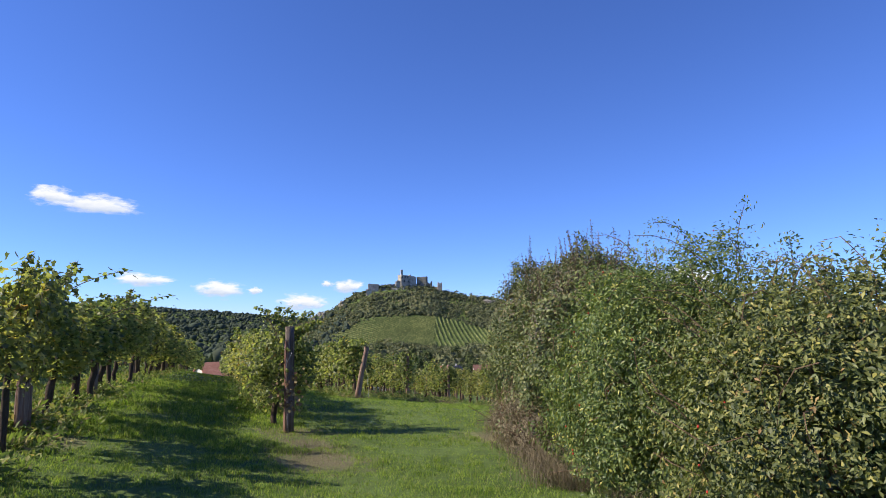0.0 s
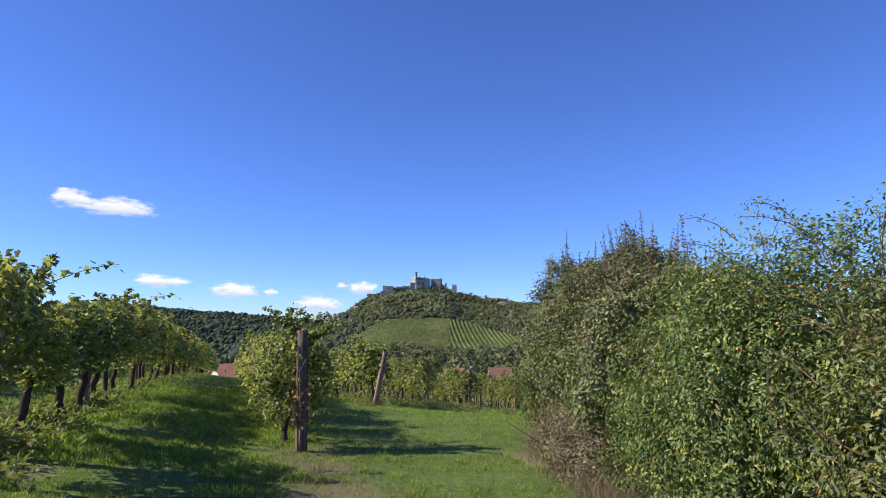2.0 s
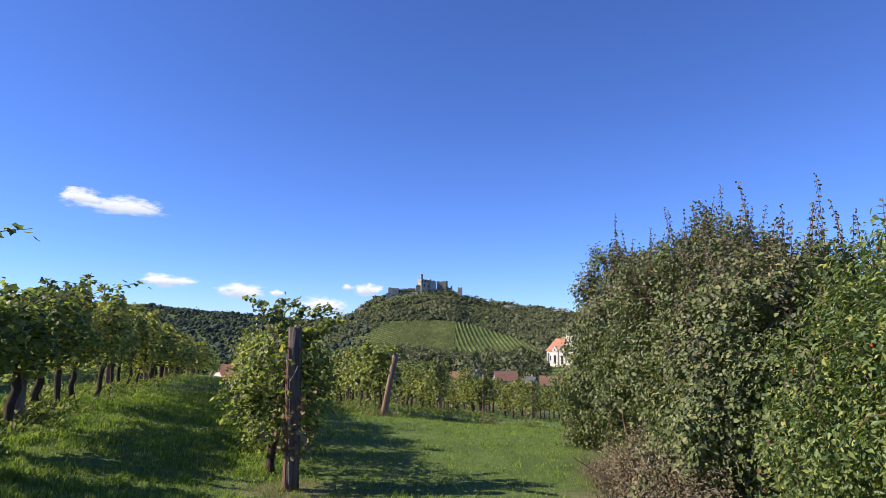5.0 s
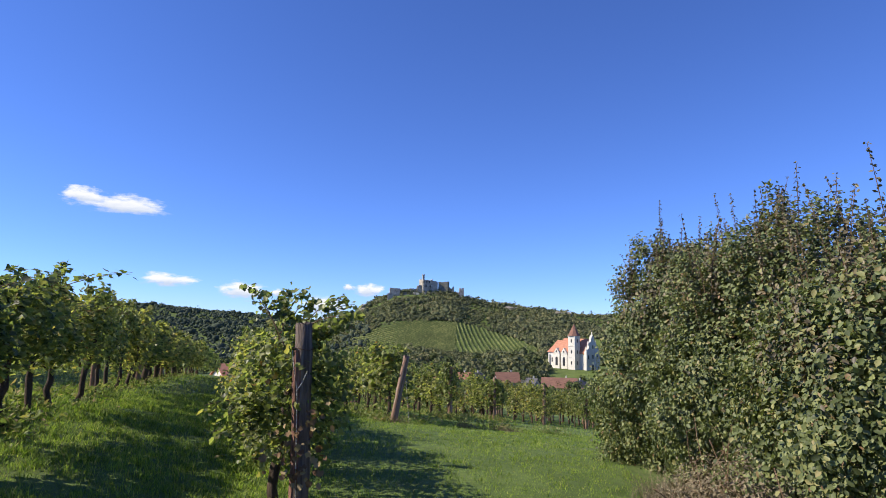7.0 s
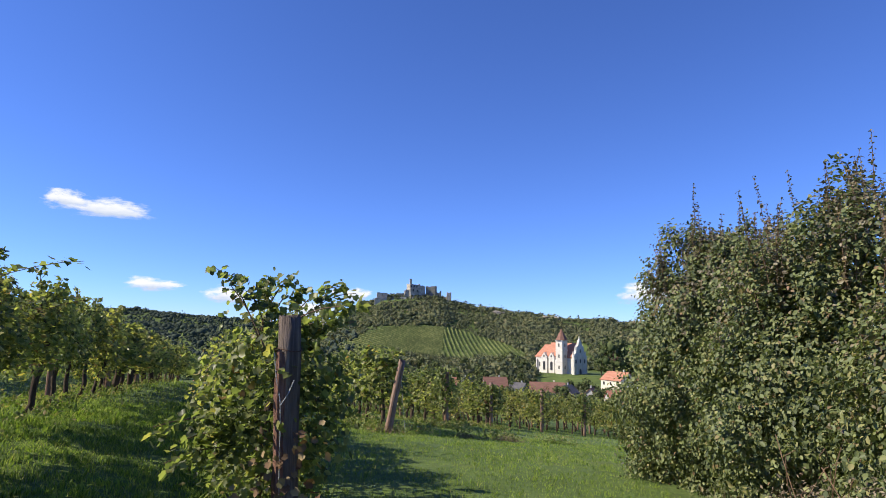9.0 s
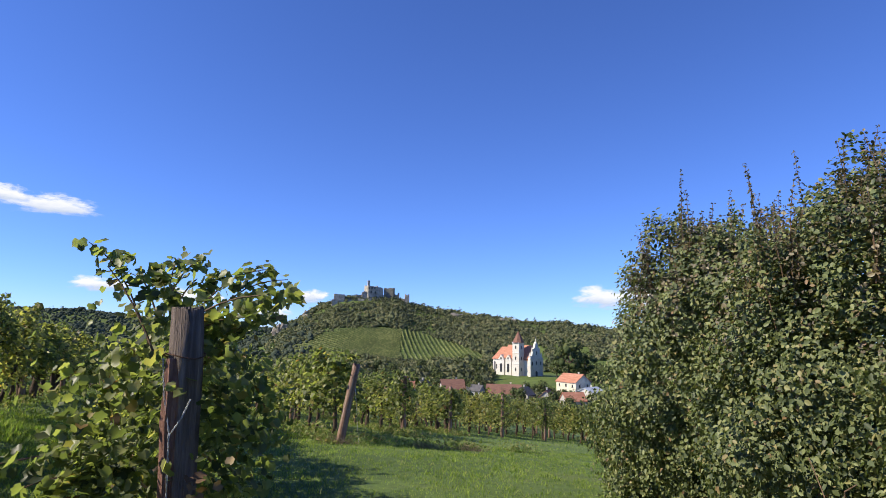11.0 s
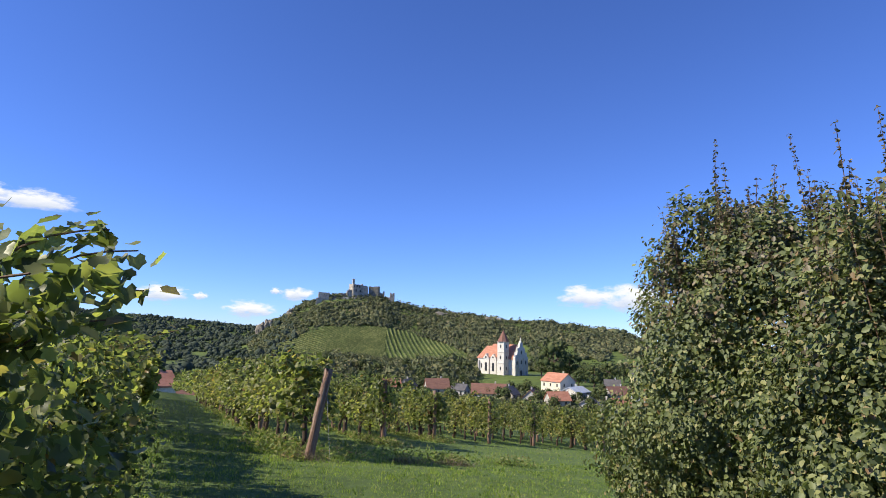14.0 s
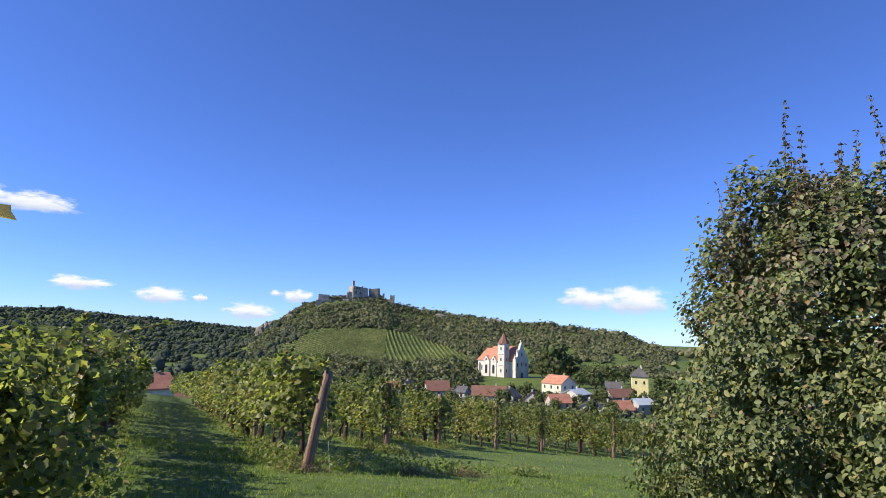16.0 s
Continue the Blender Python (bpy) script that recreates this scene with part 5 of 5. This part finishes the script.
def hill_vineyard():
    """Rows of vines up the castle hill, two blocks with their own direction."""
    rng = np.random.default_rng(21)
    pieces = []
    for turn, lo, hi, gap in ((-30, -7.4, 3.4, 4.2), (-2, 3.4, 11.3, 5.0)):
        a = radians(turn)
        di, si = np.array((math.sin(a), math.cos(a))), np.array((math.cos(a), -math.sin(a)))
        c = np.array(from_overlook((lo + hi) / 2, 665))
        for k in range(-50, 51):
            t = np.arange(-150, 150, 2.2)
            p = c + si * (k * gap) + di * t[:, None] + rng.normal(0, 0.15, (len(t), 2))
            be = np.degrees(np.arctan2(p[:, 0] - VIEW[0], p[:, 1] - VIEW[1]))
            d = np.hypot(p[:, 0] - VIEW[0], p[:, 1] - VIEW[1])
            p = p[in_field(be, d) & (be > lo) & (be <= hi)]
            if len(p):
                z = height(p[:, 0], p[:, 1]) + 0.8
                pieces.append(balls_at(BALLS_FAR[:3], np.column_stack([p, z]), rng.uniform(0.9, 1.45, len(p)), rng))
    ob = finish("hill_vineyard", tri_mesh("hill_vineyard", *joined(pieces)), M_VINE_HILL)
    tagged(ob, "striped green vineyard rows on the hillside below the castle", "vineyard", kind="stuff")


hill_vineyard()


# ---- clouds ----
def cloud_material():
    m = bpy.data.materials.new("cloud")
    m.use_nodes = True
    nt = m.node_tree
    nt.nodes.remove(nt.nodes["Principled BSDF"])
    em, tr, mx = nt.nodes.new("ShaderNodeEmission"), nt.nodes.new("ShaderNodeBsdfTransparent"), nt.nodes.new("ShaderNodeMixShader")
    co = nt.nodes.new("ShaderNodeTexCoord")
    info = nt.nodes.new("ShaderNodeObjectInfo")
    ln = nt.nodes.new("ShaderNodeVectorMath")
    ln.operation = "LENGTH"
    nt.links.new(co.outputs["Object"], ln.inputs[0])
    n = nt.nodes.new("ShaderNodeTexNoise")
    n.noise_dimensions = "4D"
    n.inputs["Scale"].default_value, n.inputs["Detail"].default_value, n.inputs["Roughness"].default_value = 1.6, 6, 0.6
    wv = nt.nodes.new("ShaderNodeMath")
    wv.operation = "MULTIPLY"
    wv.inputs[1].default_value = 30
    nt.links.new(info.outputs["Random"], wv.inputs[0])
    nt.links.new(co.outputs["Object"], n.inputs["Vector"])
    nt.links.new(wv.outputs[0], n.inputs["W"])
    # cover = (1 - r) + (noise - 0.5) * 2
    a = nt.nodes.new("ShaderNodeMath")
    a.operation = "MULTIPLY_ADD"
    a.inputs[1].default_value, a.inputs[2].default_value = 2.2, -1.1
    nt.links.new(n.outputs["Fac"], a.inputs[0])
    s = nt.nodes.new("ShaderNodeMath")
    s.operation = "SUBTRACT"
    nt.links.new(a.outputs[0], s.inputs[0])
    nt.links.new(ln.outputs["Value"], s.inputs[1])
    mr = nt.nodes.new("ShaderNodeMapRange")
    mr.interpolation_type = "SMOOTHSTEP"
    mr.inputs["From Min"].default_value, mr.inputs["From Max"].default_value, mr.inputs["To Max"].default_value = -1.0, -0.38, 0.95
    nt.links.new(s.outputs[0], mr.inputs[0])
    sep = nt.nodes.new("ShaderNodeSeparateXYZ")
    nt.links.new(co.outputs["Object"], sep.inputs[0])
    lift = nt.nodes.new("ShaderNodeMath")
    lift.operation = "MULTIPLY_ADD"
    lift.inputs[1].default_value = 0.9
    nt.links.new(sep.outputs["Y"], lift.inputs[0])
    nt.links.new(n.outputs["Fac"], lift.inputs[2])
    # The cards glow; bluish-grey undersides and white tops are shading put into the colour.
    nt.links.new(ramp(nt, lift.outputs[0], [(0.1, (0.62, 0.7, 0.85)), (0.6, (1.0, 1.0, 1.0))]), em.inputs["Color"])
    em.inputs["Strength"].default_value = 0.68
    nt.links.new(mr.outputs[0], mx.inputs[0])
    nt.links.new(tr.outputs[0], mx.inputs[1])
    nt.links.new(em.outputs[0], mx.inputs[2])
    nt.links.new(mx.outputs[0], nt.nodes["Material Output"].inputs["Surface"])
    return m


M_CLOUD = cloud_material()
# bearing, elevation, half width and half height in degrees
CLOUDS = [(22.17, 3.75, 2.96, 1.45), (26.59, 3.67, 3.26, 1.93), (-29.9, 10.25, 2.0, 1.0), (-26.6, 9.8, 3.6, 1.15), (-22.9, 3.6, 2.5, 0.8), (-16.6, 2.96, 2.35, 1.07), (-9.15, 1.82, 2.4, 1.06), (-5.04, 3.35, 1.54, 0.79), (-7.0, 3.56, 0.7, 0.42), (-13.53, 2.86, 0.7, 0.47)]
for be, el, hw, hh in CLOUDS:
    D = 4300
    a, e = radians(be), radians(el)
    at = Vector((VIEW[0] + D * math.sin(a) * math.cos(e), VIEW[1] + D * math.cos(a) * math.cos(e), 1.6 + D * math.sin(e)))
    bm = bmesh.new()
    bmesh.ops.create_grid(bm, x_segments=1, y_segments=1, size=1.15)
    c = part("cloud", bm, M_CLOUD)
    c.matrix_basis = look(at, (VIEW[0], VIEW[1], 1.6)) @ Matrix.Diagonal((D * math.tan(radians(hw)), D * math.tan(radians(hh)) * 0.85, 1, 1))
    c.visible_shadow = False
    tagged(c, "small white fair-weather cloud in the blue sky", "cloud", "clouds", "structure")


# ---- grass and weeds ----
def hedge_edge(y):
    return np.interp(y, [0, 3, 8.5, 13.5, 15.5, 17], [2.0, 1.75, 1.85, 2.5, 3.4, 6.0])


def row_gap(x, y):
    """Distance to the nearest vine row that has begun."""
    u, r = x * RU[0] + y * RU[1], x * RR[0] + y * RR[1]
    return np.min([np.where(u > u0 - 0.6, np.abs(r - r0), np.hypot(r - r0, u - u0 + 0.6)) for r0, u0, _ in ROWS], axis=0)


def ground_cover():
    rng = np.random.default_rng(31)
    n = 360000
    d = np.exp(rng.uniform(math.log(3.0), math.log(48), n))
    a = np.radians(rng.uniform(-44, 44, n))
    x, y = -0.4 + d * np.sin(a), 0.5 + d * np.cos(a)
    x[:60000], y[:60000] = rng.uniform(-6.5, 2.5, 60000), rng.uniform(1.5, 8.5, 60000)
    x[60000:130000], y[60000:130000] = rng.uniform(-7, 6, 70000), rng.uniform(9, 23, 70000)
    u, r = rng.uniform(5.5, 19, 60000), rng.uniform(-3.2, 1.2, 60000)
    x[130000:190000], y[130000:190000] = RU[0] * u + RR[0] * r, RU[1] * u + RR[1] * r
    d = np.hypot(x + 0.4, y - 0.5)
    gap = row_gap(x, y)
    patch = np.array([noise.noise((p * 0.9, q * 0.9, 0)) for p, q in zip(x, y)])
    ok = (x < hedge_edge(y) + 0.15) | (y > 17)
    ok &= (gap > 0.3) | (rng.random(n) < 0.35)
    ok &= (patch > -0.42) | (rng.random(n) < 0.4)
    for sx, sy, sr in ((-0.92, 6.35, 0.6), (-1.3, 7.4, 0.5), (1.7, 8.5, 0.6), (-4.3, 5.9, 0.7)):
        ok &= (np.hypot(x - sx, y - sy) + patch * 0.5 > sr * 0.95) | (rng.random(n) < 0.12)
    x, y, d, patch, gap = x[ok], y[ok], d[ok], patch[ok], gap[ok]
    tuft = np.array([noise.noise((p * 4.5, q * 4.5, 2)) for p, q in zip(x, y)])
    h = rng.uniform(0.02, 0.045, len(x)) * (1 + 0.5 * patch) * (1 + 1.1 * np.clip(tuft, -0.5, 1)) * (1 + 0.6 * np.exp(-gap * 2)) * (1 + d * 0.012)
    across = x * RR[0] + y * RR[1]
    h = h * np.where((across > -3.4) & (across < 0.9) & (y > 6.5), 1.35, 1.0)
    v, f = blades(np.column_stack([x, y, height(x, y) - 0.01]), h, rng, 0.8, (0.85 + 0.06 * d)[:, None])
    ob = finish("grass", tri_mesh("grass", v, f), M_GRASS)
    tagged(ob, "short green mown grass on the path and alleys", "grass", kind="stuff")
    # weeds under the rows and along the hedge
    n = 56000
    k = np.where(rng.random(n) < 0.3, 1, rng.integers(0, 6, n))
    r0, u0 = np.array([q[0] for q in ROWS[1:7]])[k], np.array([q[1] for q in ROWS[1:7]])[k]
    u = u0 - 0.9 + rng.exponential(11, n)
    r = r0 + rng.normal(0, 0.28, n) - np.where(k == 1, 0.15, 0.0)
    x, y = RU[0] * u + RR[0] * r, RU[1] * u + RR[1] * r
    clump = np.array([noise.noise((p * 1.3, q * 1.3, 5)) for p, q in zip(x, y)])
    ok = (clump > -0.15) & (u < 45)
    x, y, clump = x[ok], y[ok], clump[ok]
    hz = rng.random(len(x)) * (0.08 + 0.36 * np.clip(clump + 0.08, 0, 1))
    for wx, wy, wr, wh in ((-1.5, 19.6, 0.22, 0.2), (0.5, 20.2, 0.4, 0.34), (1.6, 20.6, 0.3, 0.22), (-0.7, 20.2, 0.3, 0.28), (-2.2, 20.3, 0.4, 0.35), (3.2, 21.4, 0.3, 0.22)):
        x, y = np.concatenate([x, rng.normal(wx, wr, 260)]), np.concatenate([y, rng.normal(wy, wr * 0.6, 260)])
        hz = np.concatenate([hz, rng.random(260) * wh])
    v, f = scatter(LEAF_SLIM, np.column_stack([x, y, height(x, y) + hz]), np.tile((0, 0, 0.7), (len(x), 1)), rng.uniform(0.05, 0.12, len(x)), rng, -0.2, 0.8)
    ob = finish("weeds", tri_mesh("weeds", v, f), M_WEED)
    tagged(ob, "tall green weeds under the vine rows", "weeds", kind="stuff")
    # dry stalks at the hedge's foot and round the end post
    m = 16000
    y = rng.uniform(2.5, 10.5, m)
    x = hedge_edge(y) + rng.normal(0.15, 0.2, m)
    ok = np.array([noise.noise((p * 0.8, q * 0.8, 9)) for p, q in zip(x, y)]) + np.exp(-((y - 8.6) / 1.2) ** 2) * 0.5 > -0.02
    x, y = x[ok], y[ok]
    py = rng.normal(7.0, 0.85, 6000)
    px = rng.normal(-1.0 - 0.25 * (py - 6.3), 0.34, 6000)
    for wx, wy in ((-1.45, 19.2), (0.6, 20.0), (1.7, 20.4)):
        px, py = np.concatenate([px, rng.normal(wx, 0.22, 700)]), np.concatenate([py, rng.normal(wy, 0.16, 700)])
    x, y = np.concatenate([x, px]), np.concatenate([y, py])
    h = np.concatenate([rng.uniform(0.06, 0.34, len(x) - len(px)), rng.uniform(0.02, 0.09, 6000), rng.uniform(0.05, 0.2, len(px) - 6000)])
    v, f = blades(np.column_stack([x, y, height(x, y) - 0.01]), h, rng, 1.5, 0.32)
    ob = finish("dry_stalks", tri_mesh("dry_stalks", v, f), M_DRY)
    tagged(ob, "dry straw-brown stalks at the foot of the hedge", "dry grass", kind="stuff")


ground_cover()
